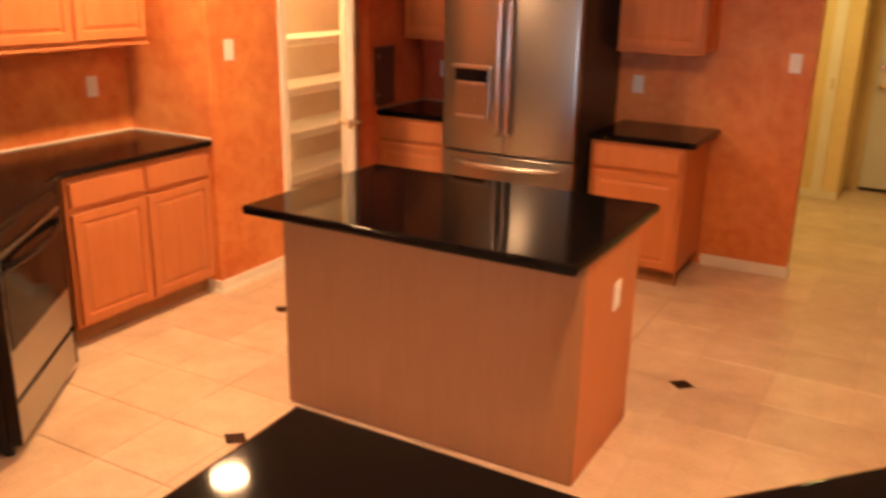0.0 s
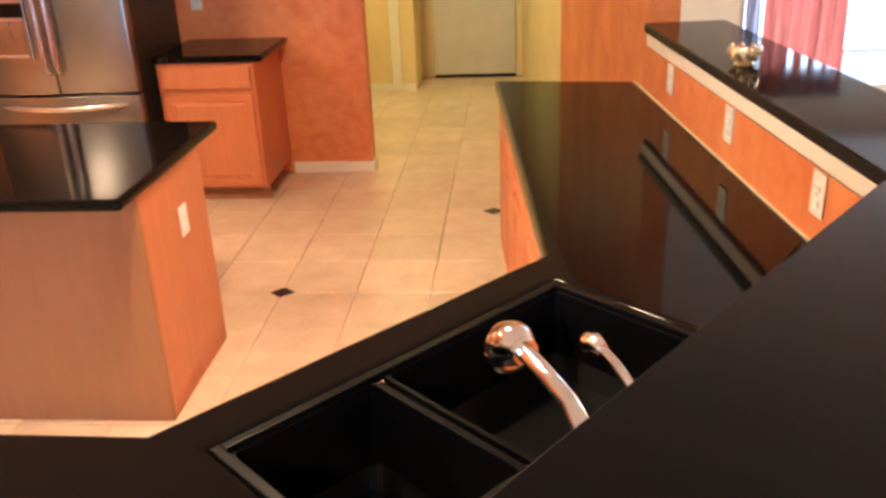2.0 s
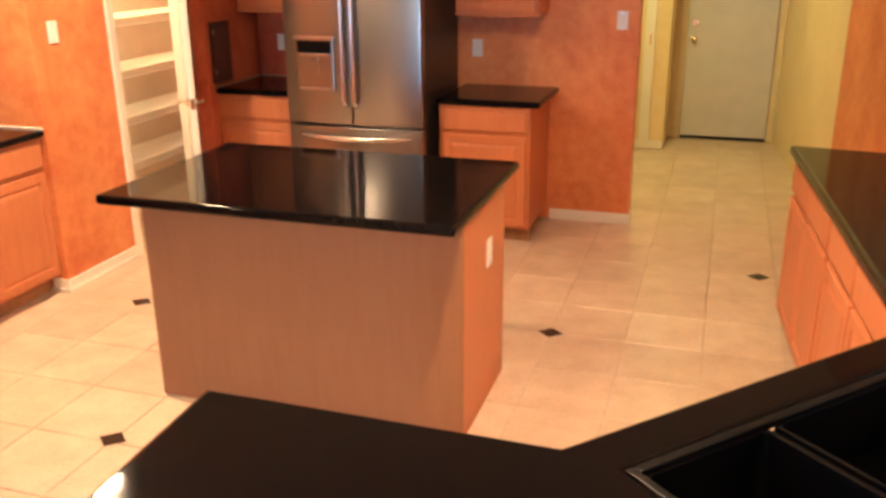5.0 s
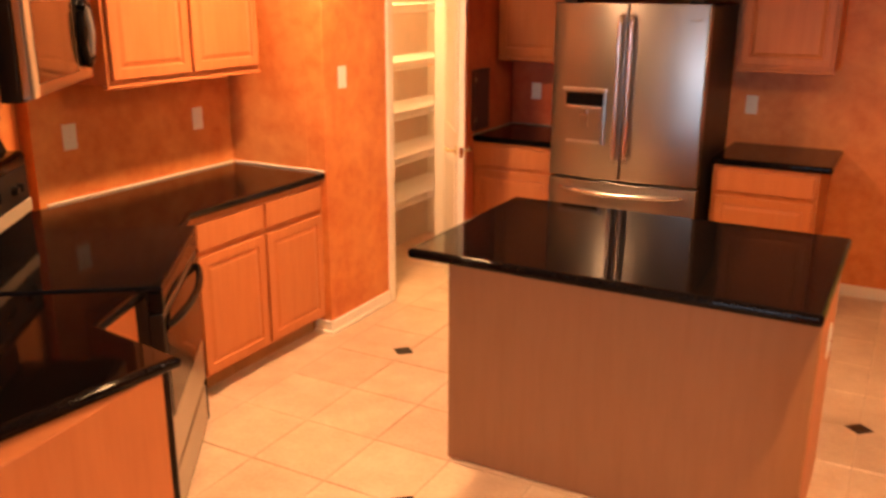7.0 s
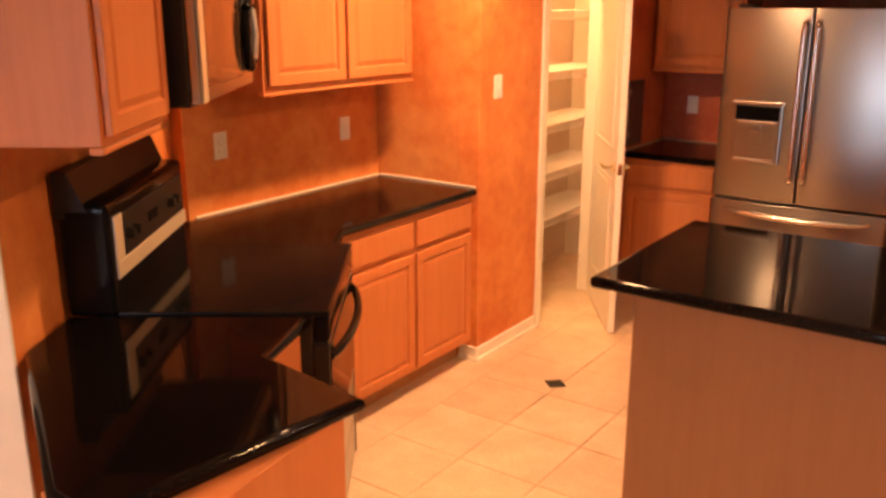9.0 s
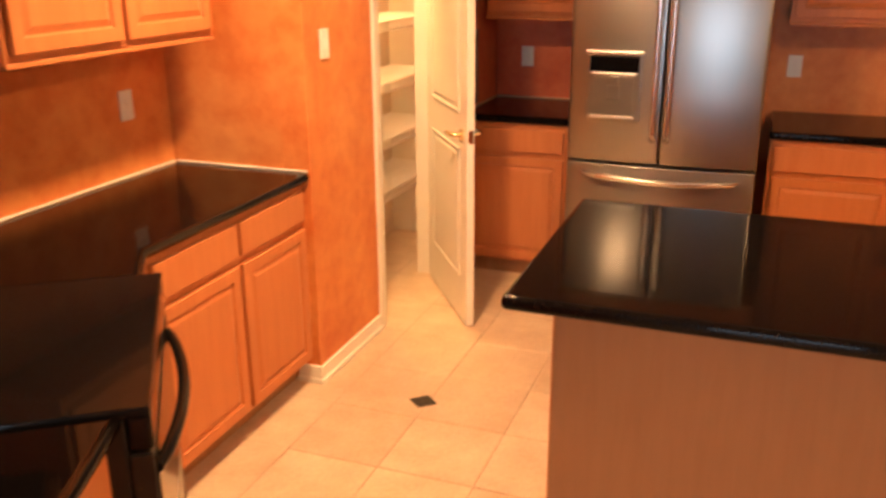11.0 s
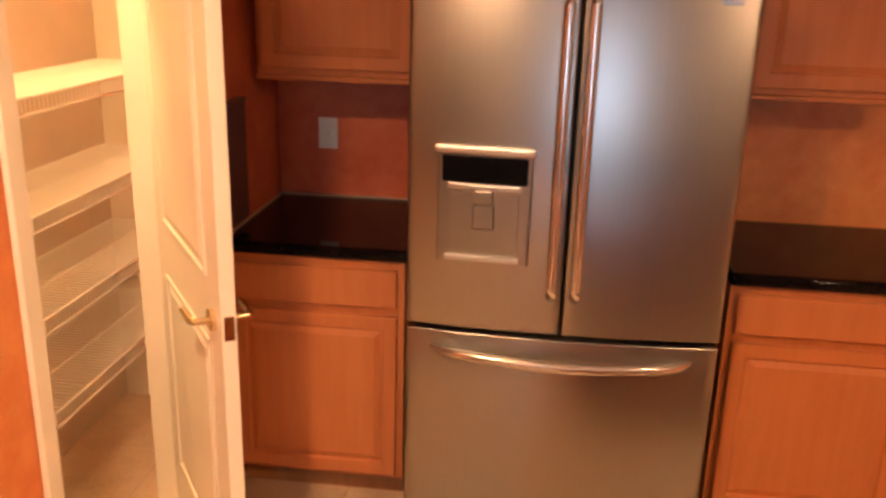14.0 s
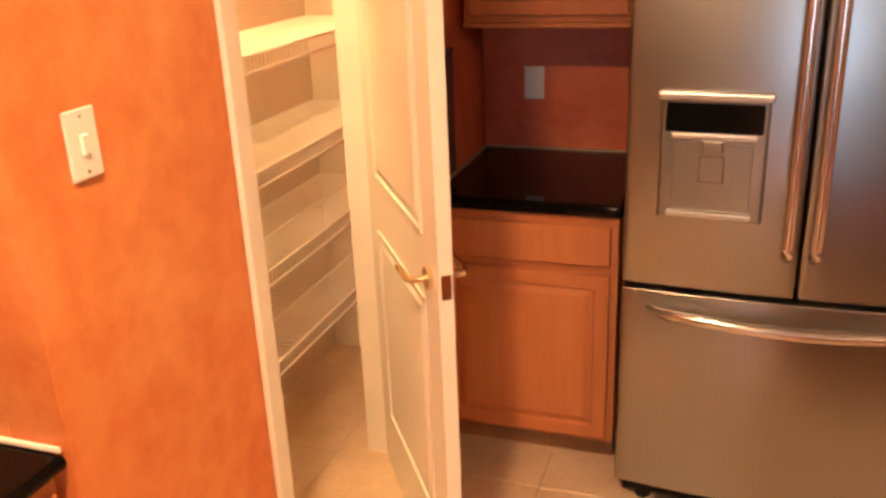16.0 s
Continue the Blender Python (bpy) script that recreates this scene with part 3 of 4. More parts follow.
wall_cabinet("wall_cabinet", at(-0.02, -0.60, 1.84), 0.985, 0.595, 0.485, 2, "short maple cabinet above the fridge")

# ---------- kitchen: counter run by the pantry ----------
base_cabinet("base_cabinet", at(-0.775, -3.075, 0, 90), 0.965, 0.59, 2, "honey maple double base cabinet by the pantry")
solid("countertop", slab([(-1.366, -2.109), (-0.742, -2.109), (-0.742, -3.09), (-0.606, -3.283), (-1.176, -3.697), (-1.366, -3.43)], 0.876, 0.915, 0.0185, 6), GRANITE, "black granite corner counter beside the range", "countertop", group="countertops", smooth=True)
solid("backsplash_trim", box((-1.368, -3.33, 0.9155), (-1.358, -2.12, 0.925), 0.002), WHITE, "thin pale caulk strip along the counter", "trim", kind="structure")
solid("backsplash_trim", box((-1.356, -2.118, 0.9155), (-0.745, -2.108, 0.925), 0.002), WHITE, "thin pale caulk strip along the counter", "trim", kind="structure")
wall_cabinet("wall_cabinet", at(-1.05, -3.20, 1.45, 90), 0.97, 0.315, 0.90, 2, "honey maple double-door wall cabinet")


# ---------- range corner ----------
# local frame of the diagonal front: x from the sink-side end to the pantry-side end, front towards -y
RANGE = at(-0.15, -3.90, 0, 126)


def cooker(m):
    r = thing("range_cooker", m, "black freestanding electric range with steel trim", "range cooker")
    w, d = 0.76, 0.64
    part("body", box((0, 0.0, 0.02), (w, d, 0.90), 0.004), BLACKP, r)
    door = part("oven_door", box((0.008, -0.045, 0.245), (w - 0.008, -0.002, 0.82), 0.008, 2), STEEL, r, "brushed steel oven door with dark glass")
    part("window", box((0.02, -0.050, 0.44), (w - 0.02, -0.0455, 0.805), 0.003), BLACK, door, "black glass window")
    for x in (-0.002, w - 0.010):
        part("side_edge", box((x, -0.046, 0.05), (x + 0.0095, -0.001, 0.82), 0.003), BLACKP, r)
    part("seam", box((0.008, -0.030, 0.222), (w - 0.008, -0.0025, 0.243)), BLACKP, r)
    bar = [(0.035 + (w - 0.07) * k / 12, -0.048 - 0.048 * math.sin(math.pi * k / 12) ** 0.8, 0.765) for k in range(13)]
    part("handle", tube(bar, [0.011] + [0.0145] * 11 + [0.011], 12), BLACK, door, "black bowed oven handle", True)
    part("drawer", box((0.008, -0.042, 0.05), (w - 0.008, -0.002, 0.220), 0.008, 2), STEEL, r, "brushed steel storage drawer")
    for x in (0.03, w - 0.03):
        part("foot", tube([(x, 0.02, 0.0), (x, 0.02, 0.03)], 0.018, 12), BLACKP, r)
    part("front_rail", box((0.0, -0.05, 0.825), (w, -0.001, 0.903), 0.012, 3), BLACK, r)
    part("cooktop", box((-0.004, -0.05, 0.9035), (w + 0.004, d - 0.07, 0.922), 0.006, 2), BLACK, r, "black glass ceramic cooktop")
    g = part("backguard", box((0.0, d - 0.07, 0.9035), (w, d + 0.075, 1.245), 0.025, 4), BLACK, r, "black control backguard")
    hood = box((0.0, d - 0.02, 1.20), (w, d + 0.078, 1.335), 0.0)
    for v in hood.verts:
        if v.co.z > 1.3 and v.co.y < d:
            v.co.y += 0.055
    part("rear_hood", hood, BLACKP, g, "black raised rear panel")
    y = d - 0.07
    part("control_panel", box((0.096, y - 0.005, 1.063), (w - 0.03, y - 0.0005, 1.195), 0.002), BLACKP, g)
    part("panel_trim", box((0.03, y - 0.008, 1.012), (w - 0.02, y - 0.0005, 1.062), 0.002), TRIMPALE, g, "pale steel trim strip")
    part("panel_trim", box((0.03, y - 0.008, 1.0625), (0.095, y - 0.0005, 1.20), 0.002), TRIMPALE, g, "pale steel trim strip")
    for x in (0.14, 0.20, w - 0.20, w - 0.14):
        part("knob", tube([(x, y - 0.005, 1.125), (x, y - 0.028, 1.125)], [0.019, 0.016], 16), BLACKP, g)
    part("clock", box((w / 2 - 0.05, y - 0.0065, 1.11), (w / 2 + 0.05, y - 0.0052, 1.145), 0.0005), BLACK, g)
    return r


cooker(RANGE)


def microwave(m):
    w, h, d = 0.755, 0.395, 0.385
    o = thing("microwave", m, "over-range microwave with steel front and black handle", "microwave")
    part("body", box((0, 0.0, 0), (w, d, h), 0.004), BLACKP, o, "black casing")
    door = part("door", box((0.0, -0.035, 0.01), (0.735, -0.001, h - 0.05), 0.008, 2), STEEL, o, "brushed steel door")
    part("window", box((0.075, -0.0375, 0.05), (0.54, -0.0355, h - 0.09), 0.002), GLAZE, door, "smoked glass window")
    part("edge_trim", box((0.004, -0.040, 0.012), (0.060, -0.0355, h - 0.052), 0.003), TRIMPALE, door, "pale steel edge strip")
    part("end_strip", box((0.738, -0.033, 0.01), (w, -0.001, h - 0.05), 0.004), BLACK, o)
    part("vent", box((0.0, -0.03, h - 0.045), (w, -0.001, h), 0.005), BLACKP, o, "black vent strip")
    x = 0.64
    pts = [(x + 0.066 * math.cos(a / 28 * math.tau), -0.048, 0.185 + 0.112 * math.sin(a / 28 * math.tau)) for a in range(29)]
    part("handle_ring", tube(pts, 0.02, 10, False), BLACK, o, "black oval handle surround", True)
    part("handle", tube([(x, -0.035, 0.085), (x, -0.062, 0.105), (x, -0.070, 0.185), (x, -0.062, 0.265), (x, -0.035, 0.285)], 0.012, 10), STEELB, o, "steel handle bar", True)
    return o


MW = RANGE @ pose(0.09, 0.335, 1.505)
microwave(MW)
wall_cabinet("wall_cabinet", RANGE @ pose(0.09, 0.40, 1.925), 0.755, 0.32, 0.42, 2, "short maple cabinet above the microwave")
wall_cabinet("wall_cabinet", RANGE @ pose(-0.43, 0.40, 1.475), 0.495, 0.32, 0.87, 1, "honey maple wall cabinet beside the microwave")

# counter on the other side of the range
solid("countertop", slab([(-0.150, -3.906), (-0.03, -4.19), (0.340, -4.24), (0.265, -4.90), (0.12, -4.90), (-0.565, -4.55), (-0.720, -4.327)], 0.876, 0.915, 0.0185, 6), GRANITE, "black granite counter end beside the range", "countertop", group="countertops", smooth=True)
base_cabinet("base_cabinet", at(0.305, -4.275, 0, 180 + 7), 0.33, 0.56, 1, "honey maple base cabinet with plain end panel")


def filler_cabinet():
    """A narrow angled unit that closes the gap between the range and the counter end."""
    c = thing("base_cabinet", at(-0.060, -4.185, 0, 114.5), "narrow angled maple filler cabinet beside the range", "base cabinet", "base cabinets")
    part("body", box((0, 0.022, 0.1), (0.285, 0.30, 0.874), 0.002), WOOD, c)
    part("front_panel", box((0, 0, 0.1), (0.285, 0.0215, 0.874), 0.003), WOOD, c, "plain maple front panel")
    part("toe_kick", box((0.005, 0.075, 0.0), (0.28, 0.095, 0.099)), WOODDARK, c, "dark recessed toe kick board")


filler_cabinet()

# ---------- island ----------
def island():
    top = solid("island_countertop", box((0.345, -3.085, 0.872), (1.81, -2.09, 0.912), 0.0195, 6), GRANITE, "polished black granite island top", "countertop", smooth=True)
    i = thing("kitchen_island", at(0, 0, 0), "maple kitchen island with plain back panel", "kitchen island")
    part("body", box((0.49, -2.94, 0.0), (1.775, -2.33, 0.870), 0.003), WOOD, i)
    part("back_panel", box((0.462, -2.965, 0.0), (1.80, -2.941, 0.871), 0.004), ISLAND, i, "plain brownish back panel")
    part("end_panel", box((1.776, -2.940, 0.0), (1.80, -2.33, 0.871), 0.003), WOOD, i, "plain maple end panel")
    part("end_panel", box((0.452, -2.940, 0.0), (0.489, -2.33, 0.871), 0.003), WOOD, i, "plain maple end panel")


island()

# ---------- peninsula ----------
def peninsula():
    # granite work surface: short leg, diagonal with the sink cut-out, long leg
    e = [(1.62, -4.32), (2.40, -4.33), (3.13, -3.535), (2.965, -1.45)]
    out = [(3.607, -1.53), (3.815, -3.46), (3.44, -4.02), (2.95, -4.63), (2.70, -4.97), (1.64, -4.97)]
    return e, out


E_IN, E_OUT = peninsula()
SINKDIR = math.degrees(math.atan2(-3.535 + 4.33, 3.13 - 2.40))
SINK = at(2.40, -4.33, 0, SINKDIR)       # local x along the diagonal edge, y towards the room (minus = over the counter)


def world_of(m, x, y):
    p = m @ Vector((x, y, 0))
    return (p.x, p.y)


SX0, SX1, SY0, SY1 = 0.055, 0.988, -0.118, -0.57


def sink_counter():
    """One granite slab with a hole for the sink, made of pieces that meet round the hole and are joined."""
    bm = bmesh.new()
    a, b, c, d = (world_of(SINK, *p) for p in ((SX0, SY0), (SX1, SY0), (SX1, SY1), (SX0, SY1)))
    polys = [
        [E_IN[1], a, d, E_OUT[3], E_OUT[4], E_OUT[5], E_IN[0]],
        [E_IN[1], E_IN[2], b, a],
        [E_IN[2], E_IN[3], E_OUT[0], E_OUT[1], c, b],
        [d, c, E_OUT[1], E_OUT[2], E_OUT[3]],
    ]
    verts = {}
    def v(p):
        k = (round(p[0], 4), round(p[1], 4))
        if k not in verts:
            verts[k] = bm.verts.new((*k, 0.876))
        return verts[k]
    faces = [bm.faces.new([v(p) for p in poly]) for poly in polys]
    r = bmesh.ops.extrude_face_region(bm, geom=faces)
    for g in r["geom"]:
        if isinstance(g, bmesh.types.BMVert):
            g.co.z = 0.915
    bmesh.ops.recalc_face_normals(bm, faces=bm.faces)
    es = [q for q in bm.edges if len(q.link_faces) == 2 and q.calc_face_angle() > 0.8 and q.verts[0].co.z > 0.9 and q.verts[1].co.z > 0.9]
    bmesh.ops.bevel(bm, geom=es, offset=0.016, segments=6, profile=0.5, affect="EDGES")
    return solid("countertop", bm, GRANITE, "black granite peninsula counter round the sink", "countertop", group="countertops", smooth=True)


sink_counter()


def sink():
    s = thing("kitchen_sink", SINK, "black composite double-bowl sink set in granite", "sink")
    def bowl(x0, x1, depth):
        """An open basin with rounded inner corners and wall thickness."""
        y0, y1, t, z1 = SY1 + 0.018, SY0 - 0.018, 0.010, 0.90
        def ring(inset, z, r):
            pts = []
            for cx, cy, a0 in ((x1 - inset - r, y1 - inset - r, 0), (x0 + inset + r, y1 - inset - r, 90), (x0 + inset + r, y0 + inset + r, 180), (x1 - inset - r, y0 + inset + r, 270)):
                for k in range(5):
                    a = radians(a0 + k * 22.5)
                    pts.append((cx + r * math.cos(a), cy + r * math.sin(a), z))
            return pts
        bm = bmesh.new()
        loops = [[bm.verts.new(p) for p in q] for q in (ring(0, z1 - depth, 0.012), ring(0, z1, 0.012), ring(t, z1, 0.012), ring(t + 0.012, z1 - depth + 0.05, 0.03), ring(t + 0.045, z1 - depth + t, 0.04))]
        for a, b in zip(loops, loops[1:]):
            for k in range(20):
                bm.faces.new((a[k], a[(k + 1) % 20], b[(k + 1) % 20], b[k]))
        bm.faces.new(loops[0])
        bm.faces.new(loops[-1])
        bmesh.ops.recalc_face_normals(bm, faces=bm.faces)
        return bm
    mid = 0.42
    part("bowl", bowl(SX0 + 0.02, mid - 0.01, 0.22), SINKM, s)
    part("bowl", bowl(mid + 0.01, SX1 - 0.02, 0.20), SINKM, s)
    part("divider", box((mid - 0.0095, SY1 + 0.02, 0.80), (mid + 0.0095, SY0 - 0.02, 0.893), 0.008, 3), SINKM, s)
    rim = bmesh.new()
    for lo, hi in (((SX0 + 0.001, SY1 + 0.001, 0.895), (SX0 + 0.022, SY0 - 0.001, 0.9125)), ((SX1 - 0.022, SY1 + 0.001, 0.895), (SX1 - 0.001, SY0 - 0.001, 0.9125)), ((SX0 + 0.0225, SY1 + 0.001, 0.895), (SX1 - 0.0225, SY1 + 0.022, 0.9125)), ((SX0 + 0.0225, SY0 - 0.022, 0.895), (SX1 - 0.0225, SY0 - 0.001, 0.9125))):
        box_in(rim, lo, hi, 0.004, 2)
    part("rim", rim, SINKM, s, "raised black sink rim")
    for x in (SX0 + 0.22, mid + 0.21):
        part("drain", tube([(x, (SY0 + SY1) / 2, 0.70), (x, (SY0 + SY1) / 2, 0.703)], 0.045, 20), CHROME, s, "chrome drain")
    f = thing("kitchen_faucet", SINK @ pose(0.437, -0.65, 0.915, 0, 0, -20), "chrome pull-out kitchen faucet behind the black sink", "faucet")
    part("base", tube([(0, 0, 0), (0, 0, 0.012), (0, 0, 0.016)], [0.036, 0.036, 0.028], 28), CHROME, f, "", True)
    part("spout", tube([(0, 0, 0.012), (0, 0.004, 0.055), (0, 0.022, 0.092), (0, 0.06, 0.113), (0, 0.13, 0.124), (0, 0.215, 0.130)], [0.024, 0.022, 0.019, 0.017, 0.016, 0.017], 24), CHROME, f, "", True)
    part("collar", tube([(0, 0.210, 0.1297), (0, 0.218, 0.130), (0, 0.226, 0.130)], [0.024, 0.027, 0.024], 24), CHROME, f, "", True)
    part("spray_head", tube([(0, 0.222, 0.130), (0, 0.236, 0.131), (0, 0.252, 0.129), (0, 0.270, 0.120), (0, 0.282, 0.104), (0, 0.288, 0.084), (0, 0.290, 0.066)], [0.023, 0.033, 0.039, 0.042, 0.042, 0.039, 0.031], 28), CHROME, f, "rounded chrome spray head", True)
    part("aerator", tube([(0, 0.290, 0.0655), (0, 0.2905, 0.060)], [0.026, 0.024], 20), BLACKP, f, "black spray nozzle")
    part("lever", tube([(0.026, 0.0, 0.045), (0.045, -0.002, 0.055), (0.075, -0.006, 0.075)], [0.010, 0.008, 0.006], 14), CHROME, f, "", True)
    h = thing("soap_dispenser", SINK @ pose(0.595, -0.635, 0.915, 0, 0, -20), "slim chrome soap dispenser beside the faucet", "soap dispenser")
    part("base", tube([(0, 0, 0), (0, 0, 0.02)], [0.024, 0.018], 18), CHROME, h, "", True)
    part("stem", tube([(0, 0, 0.018), (0, 0.008, 0.055), (0, 0.035, 0.086), (0, 0.080, 0.102), (0, 0.130, 0.110)], 0.010, 14), CHROME, h, "", True)
    part("nozzle", tube([(0, 0.122, 0.109), (0, 0.145, 0.112), (0, 0.162, 0.106), (0, 0.168, 0.088)], [0.012, 0.018, 0.018, 0.013], 16), CHROME, h, "", True)


sink()

# cabinets under the peninsula
base_cabinet("base_cabinet", at(2.36, -4.365, 0, 180), 0.70, 0.57, 2, "honey maple base cabinet under the peninsula")
base_cabinet("sink_cabinet", SINK @ pose(1.06, -0.035, 0, 0, 0, 180), 1.02, 0.55, 2, "honey maple sink base cabinet", drawers=0, height=0.69)
ANG = math.degrees(math.atan2(3.13 - 2.965, 3.535 - 1.45))
LEG = at(3.004, -1.50, 0, -90 + ANG)
base_cabinet("base_cabinet", LEG, 0.92, 0.59, 2, "honey maple double base cabinet at the peninsula end")
base_cabinet("base_cabinet", LEG @ pose(0.925, 0, 0), 0.92, 0.59, 2, "honey maple double base cabinet next to the sink")

solid("backsplash_trim", box((-0.012, -2.12, 0.9155), (-0.002, -0.03, 0.9235), 0.002), TRIMPALE, "thin pale caulk strip along the bar wall", "trim", kind="structure").matrix_world = EAST

# raised bar: trim, top, backing walls of the diagonal and short leg
solid("trim_bar", box((-0.02, -2.30, 1.122), (0.10, -0.265, 1.178), 0.010, 3), CREAM, "cream moulded trim under the bar top", "trim", kind="structure").matrix_world = EAST
BARZ0, BARZ1 = 1.18, 1.218


def bar():
    """Bar top: straight along the half wall, then diagonal behind the sink."""
    a = EAST @ Vector((-0.03, -0.266, 0))
    a2 = EAST @ Vector((0.31, -0.266, 0))
    b = EAST @ Vector((-0.03, -2.315, 0))
    b2 = EAST @ Vector((0.31, -2.46, 0))
    c, c2 = (3.0, -4.90), (3.32, -5.14)
    top = thing("bar_top", at(0, 0, 0), "raised black granite bar top on the half wall", "bar top")
    part("slab", slab([(a.x, a.y), (b.x, b.y), c, c2, (b2.x, b2.y), (a2.x, a2.y)], BARZ0, BARZ1, 0.004), GRANITE, top, smooth=True)
    for p, q in ((a.xy, b.xy), (b.xy, Vector(c))):
        u = (q - p).normalized()
        n = Vector((u.y, -u.x))
        p, q = p + 0.006 * u, q - 0.006 * u
        part("edge", slab([tuple(p), tuple(q), tuple(q + 0.003 * n), tuple(p + 0.003 * n)], BARZ0 + 0.004, BARZ1 - 0.004, 0.001, 1), EDGE, top, "honed granite edge")
    d = Vector((c[0] - b.x, c[1] - b.y, 0))
    L = d.length
    m = at(b.x, b.y, 0, math.degrees(math.atan2(d.y, d.x)))
    structure("wall_bar_diagonal", box((0.16, 0.07, 0), (L - 0.02, 0.17, 1.178)), ORANGE, "orange half wall behind the sink").matrix_world = m


bar()

def candle_holder(x, y):
    c = thing("candle_holder", at(x, y, BARZ1), "small gold glass candle holder on the bar", "candle holder")
    part("foot", tube([(0, 0, 0), (0, 0, 0.004), (0, 0, 0.010), (0, 0, 0.014)], [0.032, 0.034, 0.024, 0.018], 20), GOLD, c, "", True)
    for k in range(8):
        a = k / 8 * math.tau
        petal = tube([(0.016 * math.cos(a), 0.016 * math.sin(a), 0.0145), (0.038 * math.cos(a), 0.038 * math.sin(a), 0.028), (0.047 * math.cos(a), 0.047 * math.sin(a), 0.048), (0.046 * math.cos(a), 0.046 * math.sin(a), 0.066)], [0.008, 0.013, 0.012, 0.002], 8)
        part("petal", petal, GOLD, c, "", True)
    part("candle", tube([(0, 0, 0.0145), (0, 0, 0.048), (0, 0, 0.050)], [0.024, 0.024, 0.020], 18), WHITE, c, "short white candle", True)


candle_holder(3.80, -2.70)

# ---------- hall door ----------
def hall_door():
    f = structure("door_2", box((2.20, 2.975, 0), (2.27, 3.0, 2.12), 0.004), YELLOW, "painted hall door frame", "door frame")
    part("jamb", box((3.07, 2.975, 0), (3.14, 3.0, 2.12), 0.004), YELLOW, f)
    part("head", box((2.271, 2.975, 2.05), (3.069, 3.0, 2.12), 0.004), YELLOW, f)
    d = thing("hall_door", at(2.275, 2.985, 0.0), "plain pale flush door at the hall end", "door")
    part("leaf", box((0, -0.03, 0.03), (0.79, 0.005, 2.045), 0.003), DOORGREY, d)
    part("threshold_seal", box((0, -0.034, 0.002), (0.79, 0.0, 0.028), 0.002), BLACKP, d, "dark door sweep")
    part("rosette", tube([(0.06, -0.03, 0.95), (0.06, -0.045, 0.95)], 0.028, 18), BRASS, d)
    part("knob", tube([(0.06, -0.045, 0.95), (0.06, -0.07, 0.95), (0.06, -0.09, 0.95), (0.06, -0.10, 0.95)], [0.012, 0.016, 0.028, 0.015], 18), BRASS, d, "", True)
    part("deadbolt", tube([(0.06, -0.03, 1.10), (0.06, -0.045, 1.10)], 0.026, 18), BRASS, d)
    c = structure("door_3", box((1.93, 2.37, 0), (2.02, 2.398, 2.12), 0.004), WHITE, "white painted door casing", "door frame")
    part("hinge", tube([(1.985, 2.366, 0.95), (1.985, 2.366, 1.04)], 0.007, 8), BRASS, c)


hall_door()

# ---------- plates ----------
wall_plate(at(1.035, -0.001, 1.155), "white wall outlet above the end counter")
wall_plate(at(-0.43, -0.001, 1.157), "white wall outlet above the nook counter")
wall_plate(at(1.99, -0.001, 1.35), "white light switch at the wall end", "switch")
wall_plate(at(PX + 0.001, -1.945, 1.40, 90), "white light switch beside the pantry door", "switch")
wall_plate(at(-1.369, -3.17, 1.205, 90), "white outlet on the wall by the range")
wall_plate(at(-1.369, -2.37, 1.19, 90), "white outlet above the corner counter")
wall_plate(at(1.801, -2.59, 0.655, 90), "white outlet on the island end panel")
for y in (-0.60, -1.29, -1.96):
    wall_plate(EAST @ pose(-0.001, y, 1.05, 0, 0, -90), "white outlet under the bar top trim")

# ---------- ceiling lamps ----------
def downlight(x, y, power, colour, group="kitchen ceiling lights", spread=180):
    l = thing("ceiling_light", at(x, y, CEILING), "out-of-view round ceiling light giving warm light", "ceiling light", group)
    ring = [(0.10 * math.cos(a / 32 * math.tau), 0.10 * math.sin(a / 32 * math.tau), -0.006) for a in range(33)]
    part("trim_ring", tube(ring, 0.008, 8, False), WHITE, l, "", True)
    part("lens", tube([(0, 0, -0.004), (0, 0, -0.001)], 0.09, 28), glow("lamp_lens", colour, 14), l, "glowing frosted lens")
    lamp = area_light("lamp", at(x, y, CEILING - 0.012), 0.18, 0.18, power, colour, "DISK")
    lamp.data.spread = radians(spread)


downlight(-0.22, -2.67, 74, WARM, spread=150)

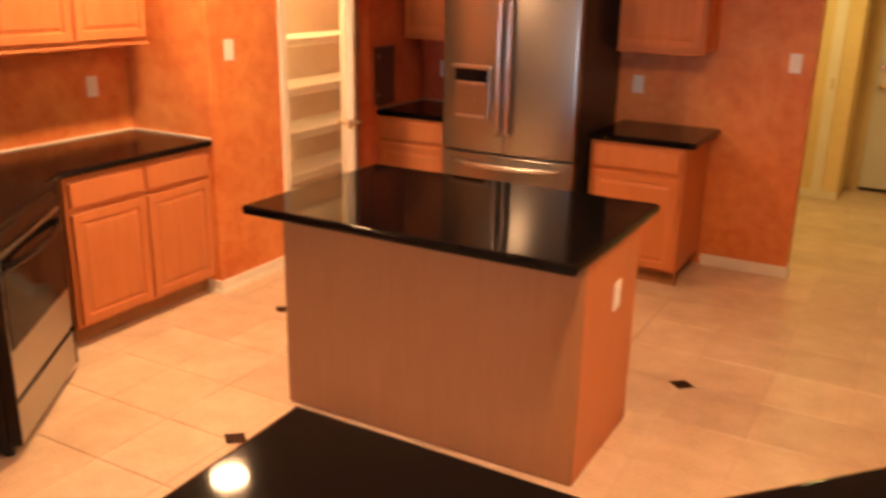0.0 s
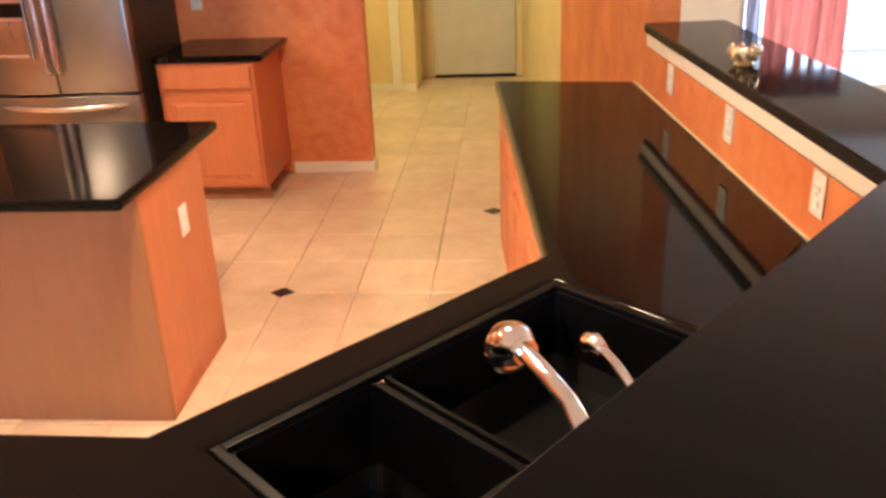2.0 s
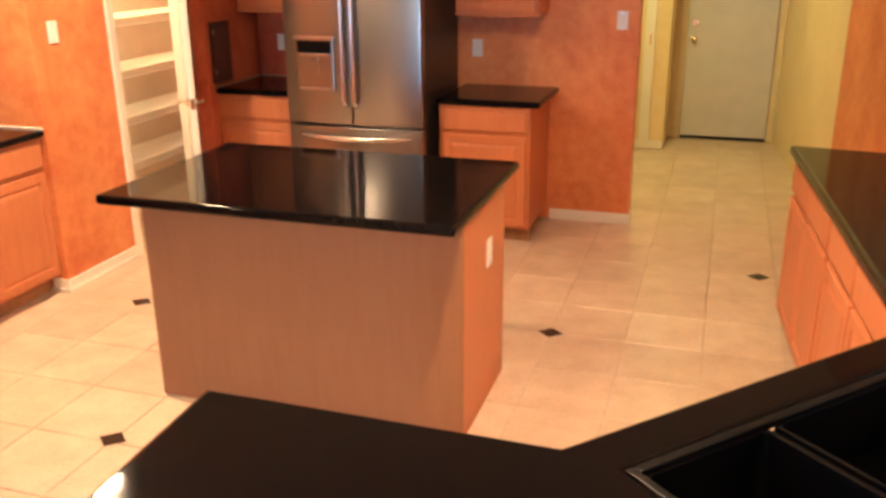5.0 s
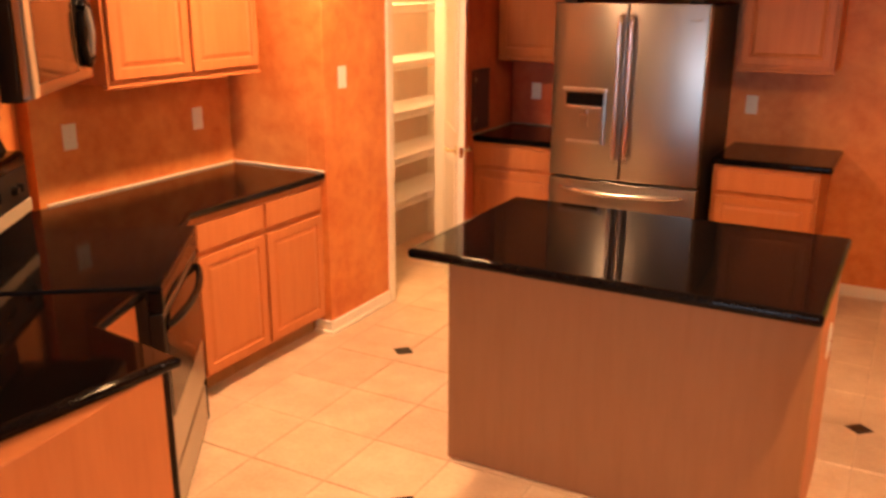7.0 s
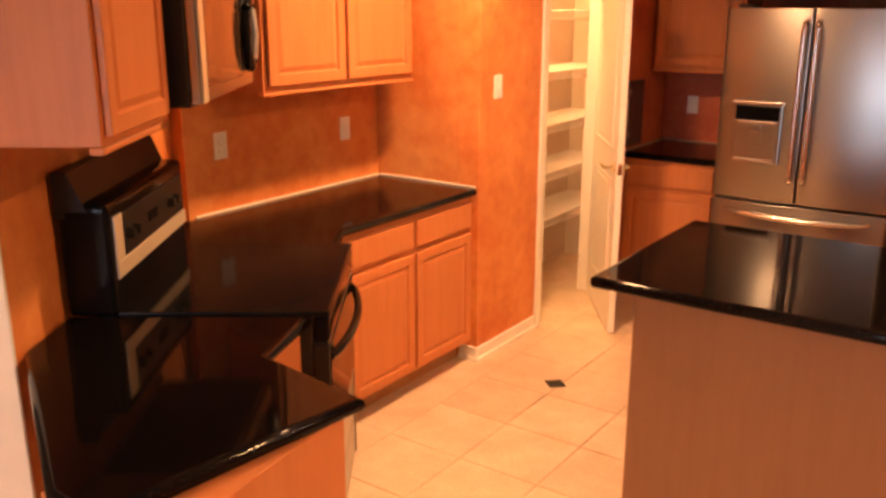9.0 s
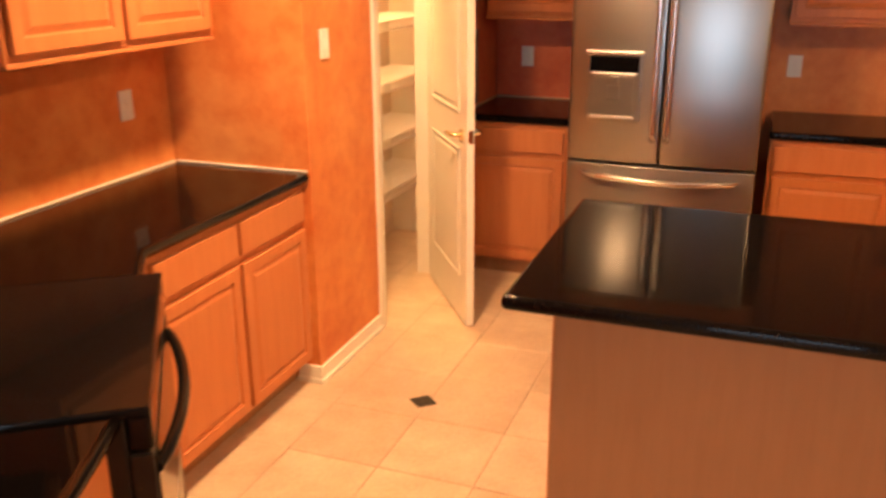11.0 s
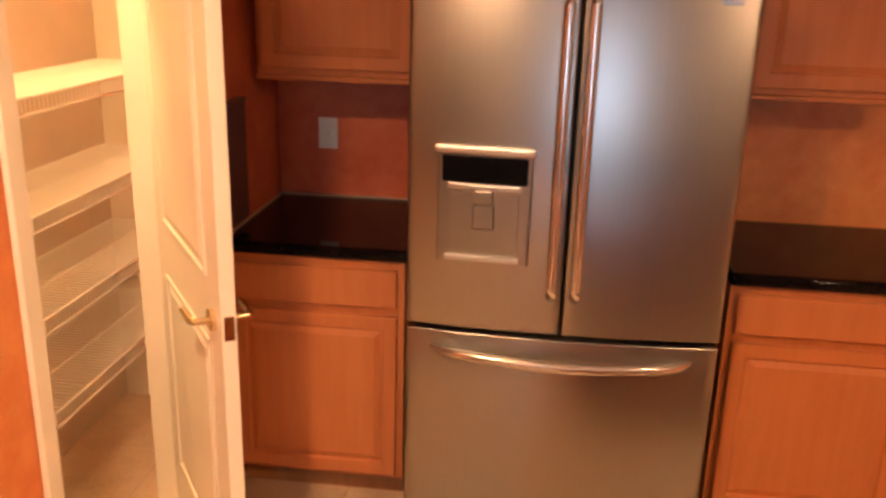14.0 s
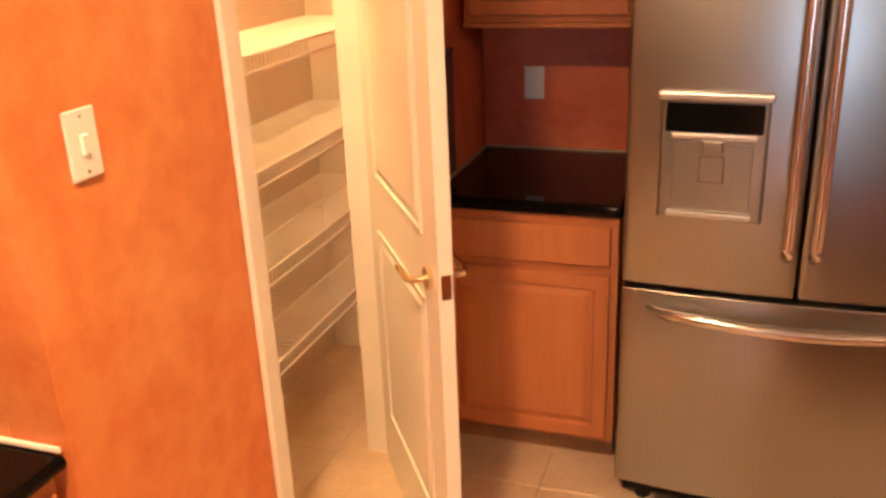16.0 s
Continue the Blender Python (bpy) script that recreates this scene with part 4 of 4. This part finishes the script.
# Second kitchen lamp added as fill; its place is guessed.
downlight(2.2, -3.35, 74, WARM, spread=165)
# Unseen dining lamp, added to brighten the wall beyond the bar.
downlight(5.6, -1.6, 105, (1.0, 0.74, 0.48), "dining ceiling lights")
# Unseen living room lamps, added as warm fill for the south-facing sides.
for x, y, power in ((2.3, -7.2, 64), (-1.6, -7.0, 95)):
    downlight(x, y, power, WARM, "living room ceiling lights", 150)
downlight(1.95, 1.25, 29, HALL, "hall ceiling lights")
downlight(-1.05, -1.1, 43, (1.0, 0.59, 0.21), "pantry ceiling lights")
area_light("window_light", look((1.25, -9.36, 1.2), (1.25, 0, 1.2)), 1.4, 1.6, 62, DAY)
area_light("dining_window_light", look((5.7, 1.42, 1.2), (5.2, -4, 1.0)), 1.5, 1.8, 45, (0.9, 0.95, 1.0))

# ---------- floor tiles ----------
TX, TY, GAP = 0.362, 0.37, 0.005
X0, Y0 = 1.935, -1.88


def tile_mesh(w, d):
    bm = bmesh.new()
    box_in(bm, (0, 0, -0.008), (w, d, 0.0))
    es = [q for q in bm.edges if q.verts[0].co.z > -0.001 and q.verts[1].co.z > -0.001]
    bmesh.ops.bevel(bm, geom=es, offset=0.003, segments=1, affect="EDGES")
    me = bpy.data.meshes.new("tile")
    bm.to_mesh(me)
    bm.free()
    me.materials.append(TILE)
    return me


def tiles():
    me = tile_mesh(TX - GAP, TY - GAP)
    holder = bpy.data.objects["floor"]
    far = []
    rng = random.Random(4)
    count = 0
    for i in range(-22, 22):
        for j in range(-21, 17):
            x, y = X0 + i * TX + GAP / 2, Y0 + j * TY + GAP / 2
            if not (-5.4 < x < 8.6 and -9.3 < y < 3.6):
                continue
            if -0.75 < x < 2.95 and -4.3 < y < 2.9 and count < 300 and not (0.55 < x < 1.45 and -2.95 < y < -2.7):
                ob = new("tile", me)
                ob.parent = holder
                ob.location = (x, y, rng.uniform(-0.0006, 0.0006))
                count += 1
            else:
                far.append((x, y))
    vs, fs = [], []
    for x, y in far:
        n = len(vs)
        vs += [(x, y, 0), (x + TX - GAP, y, 0), (x + TX - GAP, y + TY - GAP, 0), (x, y + TY - GAP, 0)]
        fs.append((n, n + 1, n + 2, n + 3))
    mf = bpy.data.meshes.new("outer_tiles")
    mf.from_pydata(vs, [], fs)
    mf.materials.append(TILE)
    ob = new("outer_tiles", mf)
    ob.parent = holder
    ob["kind"] = "stuff"
    for x, y in ((1.935, -1.878), (2.93, -0.79), (-0.26, -2.122), (0.485, -3.34)):
        ins = mesh_object("tile_insert", slab([(-0.062, 0), (0, -0.055), (0.062, 0), (0, 0.055)], 0.0, 0.0016, 0.0008, 1), INSERT)
        ins.parent = holder
        ins.location = (x, y, 0.0002)


tiles()
